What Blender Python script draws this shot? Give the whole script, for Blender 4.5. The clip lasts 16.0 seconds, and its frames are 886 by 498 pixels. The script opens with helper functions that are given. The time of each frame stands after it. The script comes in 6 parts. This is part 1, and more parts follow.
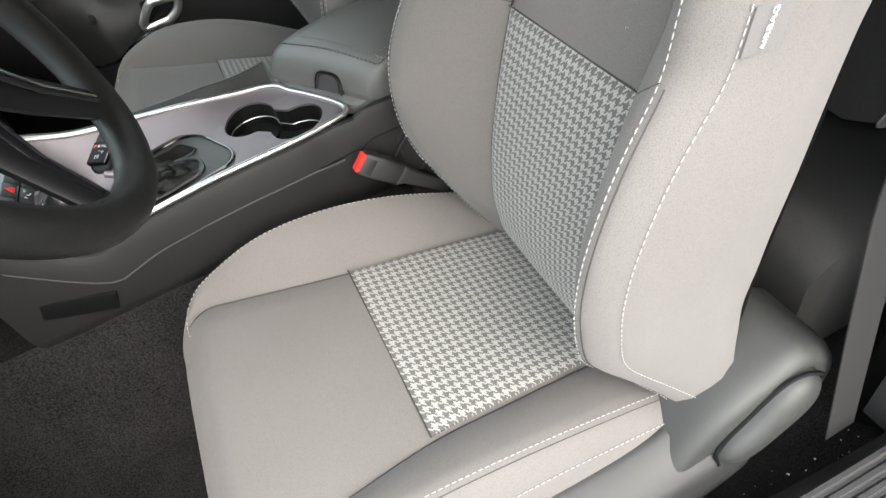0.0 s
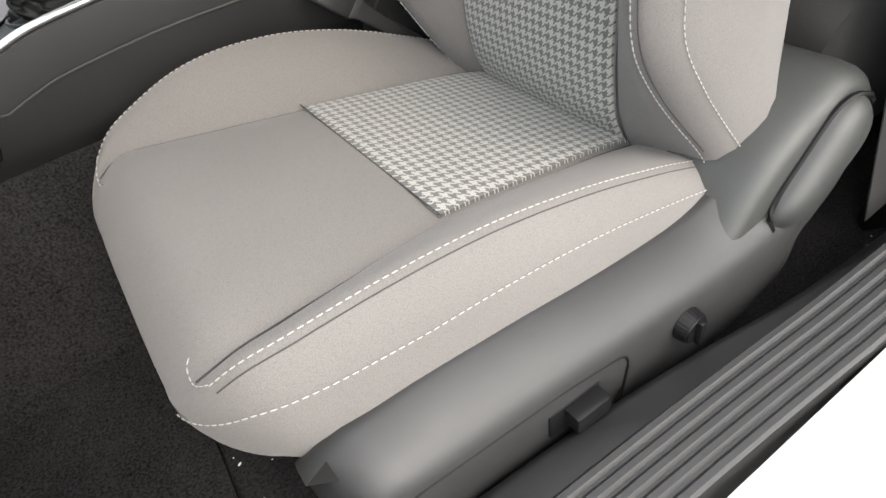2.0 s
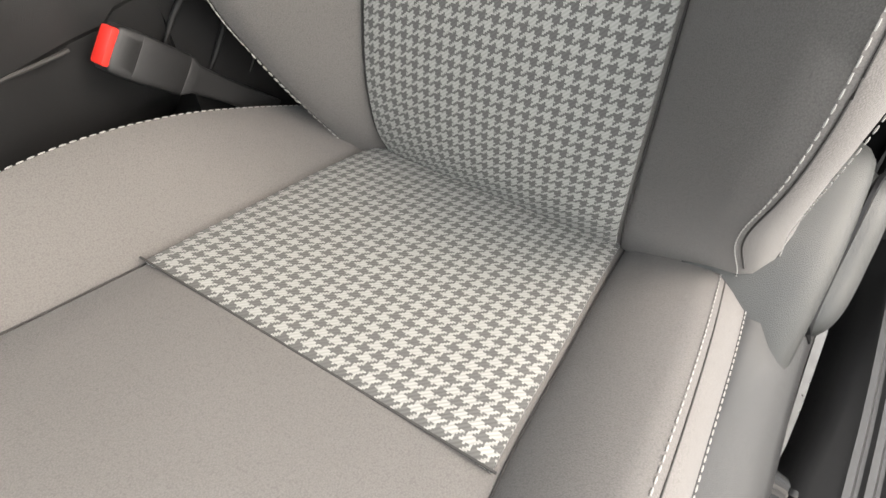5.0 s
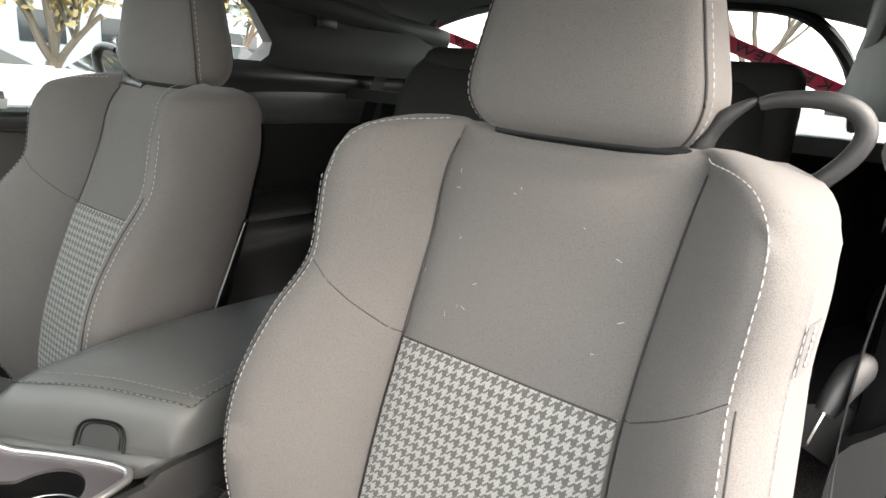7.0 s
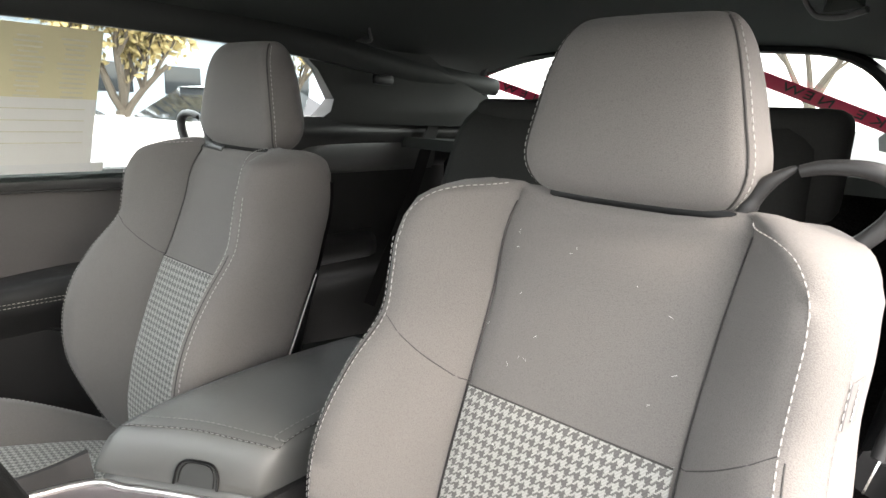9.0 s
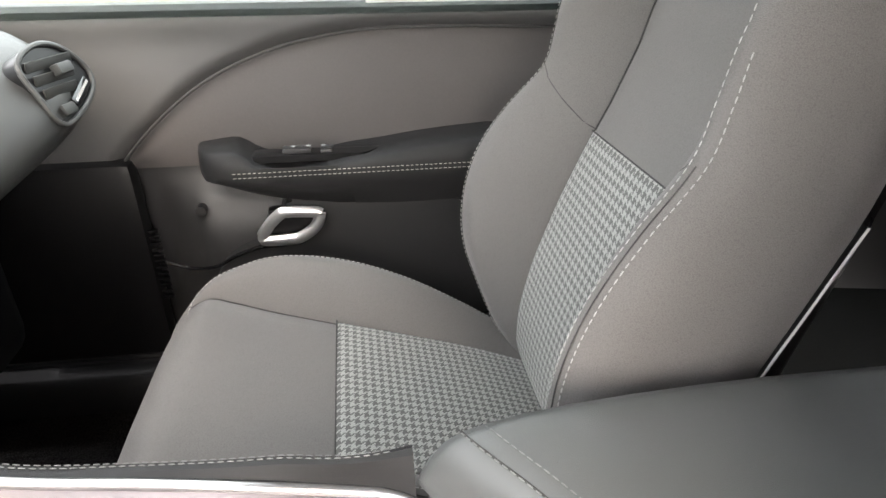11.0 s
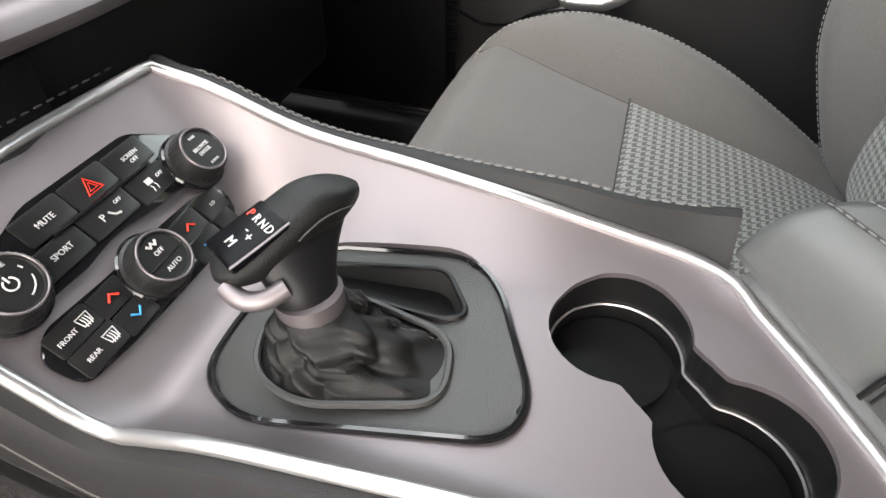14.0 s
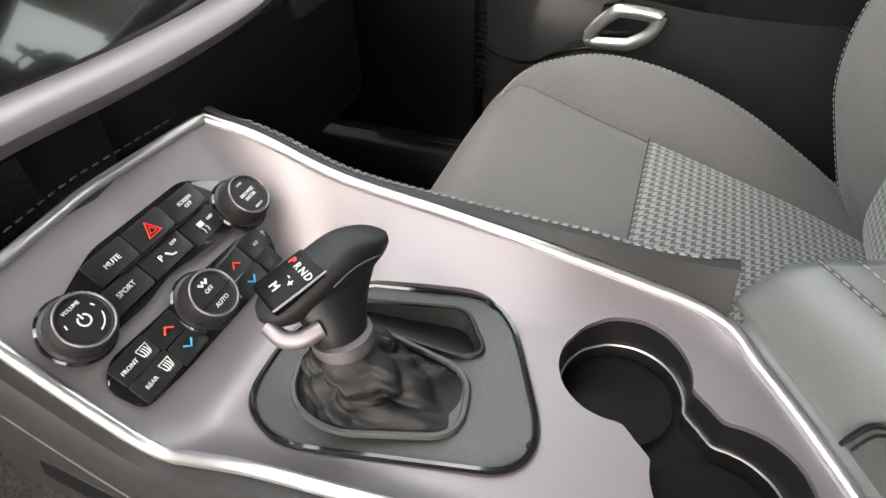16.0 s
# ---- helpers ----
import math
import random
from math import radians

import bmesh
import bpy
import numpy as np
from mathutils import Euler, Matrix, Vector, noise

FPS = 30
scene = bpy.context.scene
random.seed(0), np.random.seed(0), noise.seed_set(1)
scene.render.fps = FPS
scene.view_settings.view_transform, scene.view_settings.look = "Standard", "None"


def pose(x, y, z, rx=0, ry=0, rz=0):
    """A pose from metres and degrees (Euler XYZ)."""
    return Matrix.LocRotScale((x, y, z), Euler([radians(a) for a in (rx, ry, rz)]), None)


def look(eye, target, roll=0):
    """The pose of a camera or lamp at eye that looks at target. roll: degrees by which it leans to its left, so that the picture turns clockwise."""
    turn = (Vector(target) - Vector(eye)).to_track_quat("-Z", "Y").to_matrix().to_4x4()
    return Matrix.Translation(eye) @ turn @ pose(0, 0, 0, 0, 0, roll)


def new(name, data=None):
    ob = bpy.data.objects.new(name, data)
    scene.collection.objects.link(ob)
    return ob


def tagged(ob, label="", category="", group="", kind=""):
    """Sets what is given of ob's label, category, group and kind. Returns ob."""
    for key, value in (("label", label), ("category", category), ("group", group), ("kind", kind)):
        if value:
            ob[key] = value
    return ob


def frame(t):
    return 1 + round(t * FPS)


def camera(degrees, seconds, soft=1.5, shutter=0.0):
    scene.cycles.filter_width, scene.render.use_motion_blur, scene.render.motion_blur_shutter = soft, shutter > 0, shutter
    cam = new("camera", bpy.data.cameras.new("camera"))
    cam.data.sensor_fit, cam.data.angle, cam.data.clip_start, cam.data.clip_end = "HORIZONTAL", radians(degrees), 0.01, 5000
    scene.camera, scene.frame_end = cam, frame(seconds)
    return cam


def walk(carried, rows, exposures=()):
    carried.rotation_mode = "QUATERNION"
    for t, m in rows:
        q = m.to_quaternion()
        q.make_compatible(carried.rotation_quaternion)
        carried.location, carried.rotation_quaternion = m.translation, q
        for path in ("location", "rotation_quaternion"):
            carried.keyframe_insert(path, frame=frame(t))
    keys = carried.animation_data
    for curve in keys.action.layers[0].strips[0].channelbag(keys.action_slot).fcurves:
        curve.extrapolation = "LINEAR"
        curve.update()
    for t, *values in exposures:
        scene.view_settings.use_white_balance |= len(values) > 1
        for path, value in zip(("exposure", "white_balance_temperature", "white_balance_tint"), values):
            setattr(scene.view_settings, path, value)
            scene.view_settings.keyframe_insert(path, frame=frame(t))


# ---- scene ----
cam = camera(72.0, 16.0)
PATH = [
    (0, (0.21, -0.878, 0.95), (0.568, 0.472, -0.482), -14.4),
    (0.5, (0.061, -0.92, 0.742), (0.661, 0.45, -0.586), -7.8),
    (1, (0.047, -0.919, 0.686), (0.715, 0.438, -0.623), -7.3),
    (1.5, (0.023, -0.903, 0.662), (0.739, 0.411, -0.665), -7.8),
    (2, (0.026, -0.914, 0.638), (0.727, 0.421, -0.676), -11.0),
    (2.5, (0.028, -0.908, 0.634), (0.729, 0.425, -0.682), -12.1),
    (3, (0.022, -0.908, 0.633), (0.714, 0.413, -0.701), -12.3),
    (3.2, (0.022, -0.908, 0.632), (0.711, 0.406, -0.709), -12.2),
    (5.3, (0.134, -0.539, 0.634), (1.44, 0.1, -0.741), 4.7),
    (5.5, (0.164, -0.526, 0.638), (1.596, 0.108, -0.607), 6.6),
    (5.7, (0.164, -0.524, 0.636), (1.734, 0.113, -0.427), 9.7),
    (6, (0.117, -0.525, 0.673), (1.835, 0.107, -0.135), 9.8),
    (6.2, (0.104, -0.537, 0.714), (1.835, 0.171, 0.006), 10.2),
    (6.5, (0.13, -0.603, 0.795), (1.697, 0.43, 0.104), 5.3),
    (7, (0.073, -0.633, 0.88), (1.632, 0.498, 0.343), 4.8),
    (7.5, (0.032, -0.651, 0.922), (1.575, 0.54, 0.473), 4.8),
    (8, (0.029, -0.651, 0.921), (1.568, 0.556, 0.505), 4.5),
    (8.5, (0.024, -0.65, 0.921), (1.544, 0.581, 0.504), 3.7),
    (9, (0.024, -0.649, 0.92), (1.499, 0.625, 0.471), 2.7),
    (9.5, (0.085, -0.601, 0.86), (1.361, 0.84, 0.316), 1.0),
    (10, (0.181, -0.432, 0.803), (1.015, 1.249, 0.109), 0.3),
    (12.3, (0.237, -0.198, 0.927), (0.33, 1.488, -0.144), 0.1),
    (12.5, (0.236, -0.2, 0.926), (0.31, 1.482, -0.153), 0.0),
    (13, (0.228, -0.193, 0.899), (0.127, 1.456, -0.228), -1.0),
    (13.5, (0.186, -0.198, 0.805), (-0.101, 1.347, -0.431), 0.2),
    (14, (0.169, -0.222, 0.726), (-0.292, 1.189, -0.613), -0.7),
    (14.5, (0.176, -0.237, 0.705), (-0.365, 1.086, -0.693), -2.4),
    (15, (0.179, -0.236, 0.703), (-0.387, 1.071, -0.7), -2.9),
    (15.5, (0.178, -0.236, 0.705), (-0.391, 1.083, -0.686), -3.0),
    (16, (0.179, -0.235, 0.766), (-0.38, 1.178, -0.534), -2.0),
]
EXPOSURES = [(0, 1.54, 6400, 9), (1.5, 1.28, 6450, 10), (3, 1.27, 6500, 10), (5.5, 1.58, 6750, 11), (6, 1.74, 6800, 12), (7, 1.95, 6850, 12), (9, 2.14, 6800, 13), (10, 2.27, 6650, 12),
             (12.5, 2.82, 7000, 21), (13.2, 2.78, 7000, 20), (14, 2.37, 6750, 14), (16, 2.42, 6750, 13)]
walk(cam, [(t, look(eye, target, roll)) for t, eye, target, roll in PATH], EXPOSURES)

# ---- world and light ----
SUN_EL, SUN_AZ = radians(47), radians(175)
world = bpy.data.worlds.new("overcast")
scene.world = world
world.use_nodes = True
wn = world.node_tree.nodes
wl = world.node_tree.links
sky = wn.new("ShaderNodeTexSky")
sky.sky_type = "NISHITA"
sky.sun_disc = False
sky.sun_elevation, sky.sun_rotation = SUN_EL, SUN_AZ
sky.dust_density, sky.air_density, sky.ozone_density = 6.0, 1.6, 0.6
soft_sky = wn.new("ShaderNodeMix")
soft_sky.data_type = "RGBA"
soft_sky.inputs[0].default_value = 0.75
soft_sky.inputs[7].default_value = (7.0, 7.1, 7.1, 1)
wl.new(sky.outputs[0], soft_sky.inputs[6])
wl.new(soft_sky.outputs[2], wn["Background"].inputs[0])
wn["Background"].inputs[1].default_value = 0.32

sun = new("sun", bpy.data.lights.new("sun", "SUN"))
sun.data.energy, sun.data.angle, sun.data.color = 0.55, radians(25), (1, 0.97, 0.95)
sun.matrix_basis = look((0.5, -6, 6.5), (0, 0, 0))

# ---- helpers ----
def ip(x, xs, ys):
    """Smooth interpolation through a small table."""
    xs, ys = np.asarray(xs, float), np.asarray(ys, float)
    x = min(max(x, xs[0]), xs[-1])
    i = int(min(max(np.searchsorted(xs, x) - 1, 0), len(xs) - 2))
    d = np.gradient(ys, xs)
    h = xs[i + 1] - xs[i]
    t = (x - xs[i]) / h
    a, b = ys[i], ys[i + 1]
    return float((2*t**3 - 3*t**2 + 1)*a + (t**3 - 2*t**2 + t)*h*d[i] + (-2*t**3 + 3*t**2)*b + (t**3 - t**2)*h*d[i + 1])


def lerp(a, b, t):
    return a + (b - a) * t


def thing(name, at=(0, 0, 0), label="", category="", group="", kind=""):
    ob = new(name)
    ob.empty_display_size = 0.05
    ob.location = at
    return tagged(ob, label, category, group, kind)


def finish(bm, name, mat, angle=40):
    bmesh.ops.recalc_face_normals(bm, faces=bm.faces)
    me = bpy.data.meshes.new(name)
    bm.to_mesh(me)
    bm.free()
    for p in me.polygons:
        p.use_smooth = True
    me.set_sharp_from_angle(angle=radians(angle))
    me.materials.append(mat)
    return me


def part(name, bm, mat, parent=None, label="", angle=40):
    ob = new(name, finish(bm, name, mat, angle))
    if parent is not None:
        ob.parent = parent
        if parent.type == "EMPTY":
            ob.matrix_parent_inverse = Matrix.Translation(-parent.location)
    return tagged(ob, label)


def single(name, bm, mat, label="", category="", group="", kind="", angle=40):
    return tagged(part(name, bm, mat, None, "", angle), label, category, group, kind)


def loft(rings, closed=True, caps=True, bm=None, loop=False):
    bm = bm or bmesh.new()
    vs = [[bm.verts.new(p) for p in r] for r in rings]
    n = len(rings[0])
    rows = list(zip(vs, vs[1:])) + ([(vs[-1], vs[0])] if loop else [])
    for a, b in rows:
        for i in range(n if closed else n - 1):
            j = (i + 1) % n
            try:
                bm.faces.new((a[i], a[j], b[j], b[i]))
            except ValueError:
                pass
    if caps and closed and not loop:
        bm.faces.new(vs[0])
        bm.faces.new(vs[-1][::-1])
    return bm


def sheet(fn, us, vs, uv=None, thick=0.0, away=(0, 0, 1)):
    """A surface fn(u, v), with metric uv and, if thick, a back and rim."""
    bm = bmesh.new()
    lay = bm.loops.layers.uv.new("UVMap")
    g = [[bm.verts.new(fn(u, v)) for v in vs] for u in us]
    for i in range(len(us) - 1):
        for j in range(len(vs) - 1):
            f = bm.faces.new((g[i][j], g[i + 1][j], g[i + 1][j + 1], g[i][j + 1]))
            for l, (a, b) in zip(f.loops, ((i, j), (i + 1, j), (i + 1, j + 1), (i, j + 1))):
                l[lay].uv = uv(us[a], vs[b]) if uv else (us[a], vs[b])
    if thick:
        geo = bmesh.ops.extrude_face_region(bm, geom=bm.faces[:])
        moved = [e for e in geo["geom"] if isinstance(e, bmesh.types.BMVert)]
        bmesh.ops.translate(bm, verts=moved, vec=Vector(away) * thick)
    return bm


def box(c, size, bevel=0.0, seg=2, bm=None, rot=None):
    bm = bm or bmesh.new()
    m = Matrix.Translation(c) @ (rot or Matrix()) @ Matrix.Diagonal((*size, 1))
    geo = bmesh.ops.create_cube(bm, size=1, matrix=m)
    if bevel:
        es = {e for v in geo["verts"] for e in v.link_edges}
        bmesh.ops.bevel(bm, geom=list(es), offset=bevel, segments=seg, affect="EDGES", profile=0.6)
    return bm


def tube(pts, r, seg=8, closed=False, bm=None, flat=1.0, up=(0, 0, 1)):
    """A round (or flattened) bar along points; r a number or one per point."""
    pts = [Vector(p) for p in pts]
    n = len(pts)
    rings = []
    for i, p in enumerate(pts):
        a, b = pts[(i - 1) % n if closed else max(i - 1, 0)], pts[(i + 1) % n if closed else min(i + 1, n - 1)]
        t = (b - a).normalized()
        u = t.cross(Vector(up))
        u = u.normalized() if u.length > 1e-4 else t.orthogonal().normalized()
        w = u.cross(t).normalized()
        rr = r[i] if isinstance(r, (list, tuple)) else r
        rings.append([p + u * rr * math.cos(k * math.tau / seg) + w * rr * flat * math.sin(k * math.tau / seg) for k in range(seg)])
    return loft(rings, True, not closed, bm, closed)


def smooth(pts, n=6, closed=False):
    """Catmull-Rom through points."""
    P = [Vector(p) for p in pts]
    out, m = [], len(P)
    for i in range(m if closed else m - 1):
        p0, p1, p2, p3 = (P[(i + k) % m] if closed else P[min(max(i + k, 0), m - 1)] for k in (-1, 0, 1, 2))
        for k in range(n):
            t = k / n
            out.append(0.5 * ((2 * p1) + (p2 - p0) * t + (2*p0 - 5*p1 + 4*p2 - p3) * t*t + (3*p1 - p0 - 3*p2 + p3) * t**3))
    return out if closed else out + [P[-1]]


def prism(outline, z0, z1, bevel=0.0, bm=None):
    """An upright slab over an outline of (x, y); z0 and z1 may be functions of x and y."""
    f0 = z0 if callable(z0) else (lambda x, y: z0)
    f1 = z1 if callable(z1) else (lambda x, y: z1)
    bm = bm or bmesh.new()
    a = [bm.verts.new((x, y, f0(x, y))) for x, y in outline]
    b = [bm.verts.new((x, y, f1(x, y))) for x, y in outline]
    n = len(a)
    for i in range(n):
        bm.faces.new((a[i], a[(i + 1) % n], b[(i + 1) % n], b[i]))
    bm.faces.new(a[::-1])
    top = bm.faces.new(b)
    if bevel:
        bmesh.ops.bevel(bm, geom=list(top.edges), offset=bevel, segments=2, affect="EDGES", profile=0.6)
    return bm


def rounded(corners, r=0.012, n=5):
    """An outline with its corners rounded."""
    out, m = [], len(corners)
    for i in range(m):
        a, p, b = (Vector(corners[(i + k) % m]).to_2d() for k in (-1, 0, 1))
        ra = min(r, (a - p).length * 0.45)
        rb = min(r, (b - p).length * 0.45)
        s, e = p + (a - p).normalized() * ra, p + (b - p).normalized() * rb
        for k in range(n + 1):
            t = k / n
            out.append(tuple((1-t)**2 * s + 2*t*(1-t) * p + t*t * e))
    return out


def stitches(pts, length=0.0052, gap=0.0026, r=0.00066, bm=None):
    """Sewn thread: short raised dashes along a line."""
    bm = bm or bmesh.new()
    pts = [Vector(p) for p in pts]
    d = [0.0]
    for a, b in zip(pts, pts[1:]):
        d.append(d[-1] + (b - a).length)
    def at(s):
        i = min(max(int(np.searchsorted(d, s)) - 1, 0), len(pts) - 2)
        return pts[i].lerp(pts[i + 1], (s - d[i]) / max(d[i + 1] - d[i], 1e-6))
    s = 0.0
    while s + length < d[-1]:
        tube([at(s), at(s + length * 0.5), at(s + length)], [r * 0.6, r, r * 0.6], 5, bm=bm)
        s += length + gap
    return bm


def cut(ob, cutters):
    """Takes closed shapes out of a mesh."""
    for bm in cutters:
        bmesh.ops.recalc_face_normals(bm, faces=bm.faces)
        me = bpy.data.meshes.new("cutter")
        bm.to_mesh(me)
        bm.free()
        c = new("cutter", me)
        m = ob.modifiers.new("cut", "BOOLEAN")
        m.operation, m.solver, m.object = "DIFFERENCE", "EXACT", c
        bpy.context.view_layer.update()
        done = bpy.data.meshes.new_from_object(ob.evaluated_get(bpy.context.evaluated_depsgraph_get()))
        ob.modifiers.clear()
        ob.data = done
        bpy.data.objects.remove(c)
    for p in ob.data.polygons:
        p.use_smooth = True
    ob.data.set_sharp_from_angle(angle=radians(30))
    return ob


def words(text, size, m, mat, name, parent, thick=0.0003, align="CENTER"):
    """Lettering as a thin mesh, at the pose m."""
    cu = bpy.data.curves.new("text", "FONT")
    cu.body, cu.size, cu.extrude, cu.align_x, cu.align_y, cu.resolution_u = text, size, thick, align, "CENTER", 2
    tmp = new("text", cu)
    bpy.context.view_layer.update()
    me = bpy.data.meshes.new_from_object(tmp.evaluated_get(bpy.context.evaluated_depsgraph_get()))
    bpy.data.objects.remove(tmp)
    me.transform(m)
    me.materials.clear()
    me.materials.append(mat)
    ob = new(name, me)
    if parent is not None:
        ob.parent = parent
        if parent.type == "EMPTY":
            ob.matrix_parent_inverse = Matrix.Translation(-parent.location)
    return ob


# ---- materials ----
def material(name, color, rough=0.5, metal=0.0, grain=0.0, grain_scale=300.0, spots=0.12, spot_scale=9.0, bump=0.0, bump_scale=600.0, sheen=0.0, spec=0.5, coat=0.0):
    m = bpy.data.materials.new(name)
    m.use_nodes = True
    n, l = m.node_tree.nodes, m.node_tree.links
    p = n["Principled BSDF"]
    co = n.new("ShaderNodeTexCoord")
    big = n.new("ShaderNodeTexNoise")
    big.inputs["Scale"].default_value, big.inputs["Detail"].default_value = spot_scale, 5
    fine = n.new("ShaderNodeTexNoise")
    fine.inputs["Scale"].default_value, fine.inputs["Detail"].default_value = grain_scale, 3
    for t in (big, fine):
        l.new(co.outputs["Object"], t.inputs["Vector"])
    add = n.new("ShaderNodeMath")
    add.operation = "MULTIPLY_ADD"
    l.new(big.outputs[0], add.inputs[0])
    add.inputs[1].default_value, add.inputs[2].default_value = 2 * spots, 1 - spots
    add2 = n.new("ShaderNodeMath")
    add2.operation = "MULTIPLY_ADD"
    l.new(fine.outputs[0], add2.inputs[0])
    add2.inputs[1].default_value = 2 * grain
    add3 = n.new("ShaderNodeMath")
    add3.operation = "SUBTRACT"
    l.new(add.outputs[0], add2.inputs[2])
    l.new(add2.outputs[0], add3.inputs[0])
    add3.inputs[1].default_value = grain
    mul = n.new("ShaderNodeVectorMath")
    mul.operation = "SCALE"
    mul.inputs[0].default_value = color
    l.new(add3.outputs[0], mul.inputs["Scale"])
    l.new(mul.outputs[0], p.inputs["Base Color"])
    rr = n.new("ShaderNodeMath")
    rr.operation = "MULTIPLY_ADD"
    l.new(big.outputs[0], rr.inputs[0])
    rr.inputs[1].default_value, rr.inputs[2].default_value = 0.15, rough - 0.075
    l.new(rr.outputs[0], p.inputs["Roughness"])
    p.inputs["Metallic"].default_value = metal
    p.inputs["Specular IOR Level"].default_value = spec
    p.inputs["Coat Weight"].default_value = coat
    if sheen:
        p.inputs["Sheen Weight"].default_value = sheen
        p.inputs["Sheen Roughness"].default_value = 0.5
    if bump:
        bt = n.new("ShaderNodeTexNoise")
        bt.inputs["Scale"].default_value, bt.inputs["Detail"].default_value = bump_scale, 2
        l.new(co.outputs["Object"], bt.inputs["Vector"])
        b = n.new("ShaderNodeBump")
        b.inputs["Strength"].default_value, b.inputs["Distance"].default_value = bump, 0.001
        l.new(bt.outputs[0], b.inputs["Height"])
        l.new(b.outputs[0], p.inputs["Normal"])
    return m


def leather_grain(m, scale=420.0, strength=0.5):
    """Moulded hide grain: small cells pressed into a plastic or vinyl skin."""
    n, l = m.node_tree.nodes, m.node_tree.links
    co = n.new("ShaderNodeTexCoord")
    v = n.new("ShaderNodeTexVoronoi")
    v.feature = "DISTANCE_TO_EDGE"
    v.inputs["Scale"].default_value = scale
    l.new(co.outputs["Object"], v.inputs["Vector"])
    r = n.new("ShaderNodeMapRange")
    r.inputs["From Max"].default_value = 0.2
    l.new(v.outputs[0], r.inputs[0])
    b = n.new("ShaderNodeBump")
    b.inputs["Strength"].default_value, b.inputs["Distance"].default_value = strength, 0.0004
    l.new(r.outputs[0], b.inputs["Height"])
    l.new(b.outputs[0], n["Principled BSDF"].inputs["Normal"])
    return m


def weave(m, scale=950.0, strength=0.5):
    """Fine twill threads."""
    n, l = m.node_tree.nodes, m.node_tree.links
    co = n.new("ShaderNodeTexCoord")
    w = n.new("ShaderNodeTexVoronoi")
    w.inputs["Scale"].default_value = scale
    l.new(co.outputs["Object"], w.inputs["Vector"])
    b = n.new("ShaderNodeBump")
    b.inputs["Strength"].default_value, b.inputs["Distance"].default_value = strength, 0.0005
    l.new(w.outputs[0], b.inputs["Height"])
    base = n["Principled BSDF"].inputs["Base Color"]
    plain = base.links[0].from_socket
    k = n.new("ShaderNodeMapRange")
    k.inputs["To Min"].default_value, k.inputs["To Max"].default_value = 1.12, 0.8
    l.new(w.outputs[0], k.inputs[0])
    tint = n.new("ShaderNodeVectorMath")
    tint.operation = "SCALE"
    l.new(plain, tint.inputs[0])
    l.new(k.outputs[0], tint.inputs["Scale"])
    l.new(tint.outputs[0], base)
    l.new(b.outputs[0], n["Principled BSDF"].inputs["Normal"])
    return m


def houndstooth(name, light, dark, thread):
    """Two-and-two twill of four light and four dark threads."""
    m = bpy.data.materials.new(name)
    m.use_nodes = True
    n, l = m.node_tree.nodes, m.node_tree.links
    p = n["Principled BSDF"]
    uv = n.new("ShaderNodeUVMap")
    uv.uv_map = "UVMap"
    nz = n.new("ShaderNodeTexNoise")
    nz.inputs["Scale"].default_value = 500
    l.new(uv.outputs[0], nz.inputs["Vector"])
    off = n.new("ShaderNodeVectorMath")
    off.operation = "MULTIPLY_ADD"
    l.new(nz.outputs["Color"], off.inputs[0])
    off.inputs[1].default_value = (thread * 0.5,) * 3
    l.new(uv.outputs[0], off.inputs[2])
    sep = n.new("ShaderNodeSeparateXYZ")
    l.new(off.outputs[0], sep.inputs[0])
    def math_node(op, a, b=None):
        k = n.new("ShaderNodeMath")
        k.operation = op
        for i, v in enumerate((a, b)):
            if v is None:
                continue
            if isinstance(v, (int, float)):
                k.inputs[i].default_value = v
            else:
                l.new(v, k.inputs[i])
        return k.outputs[0]
    a = math_node("FLOOR", math_node("DIVIDE", math_node("ADD", sep.outputs[0], 10.0), thread))
    b = math_node("FLOOR", math_node("DIVIDE", math_node("ADD", sep.outputs[1], 10.0), thread))
    warp = math_node("LESS_THAN", math_node("MODULO", a, 8.0), 3.5)
    weft = math_node("LESS_THAN", math_node("MODULO", b, 8.0), 3.5)
    over = math_node("LESS_THAN", math_node("MODULO", math_node("ADD", a, b), 4.0), 1.5)
    pick = math_node("ADD", math_node("MULTIPLY", over, warp), math_node("MULTIPLY", math_node("SUBTRACT", 1.0, over), weft))
    mix = n.new("ShaderNodeMix")
    mix.data_type = "RGBA"
    l.new(pick, mix.inputs[0])
    mix.inputs[6].default_value, mix.inputs[7].default_value = (*light, 1), (*dark, 1)
    rib = n.new("ShaderNodeTexWave")
    rib.bands_direction = "DIAGONAL"
    rib.inputs["Scale"].default_value, rib.inputs["Distortion"].default_value = 180, 1.0
    l.new(uv.outputs[0], rib.inputs["Vector"])
    shade = n.new("ShaderNodeMix")
    shade.data_type, shade.blend_type = "RGBA", "MULTIPLY"
    shade.inputs[0].default_value = 0.2
    l.new(mix.outputs[2], shade.inputs[6])
    l.new(rib.outputs[0], shade.inputs[7])
    l.new(shade.outputs[2], p.inputs["Base Color"])
    bump = n.new("ShaderNodeBump")
    bump.inputs["Strength"].default_value, bump.inputs["Distance"].default_value = 0.4, 0.0005
    l.new(rib.outputs[1], bump.inputs["Height"])
    l.new(bump.outputs[0], p.inputs["Normal"])
    p.inputs["Roughness"].default_value = 0.8
    p.inputs["Sheen Weight"].default_value = 0.15
    return m


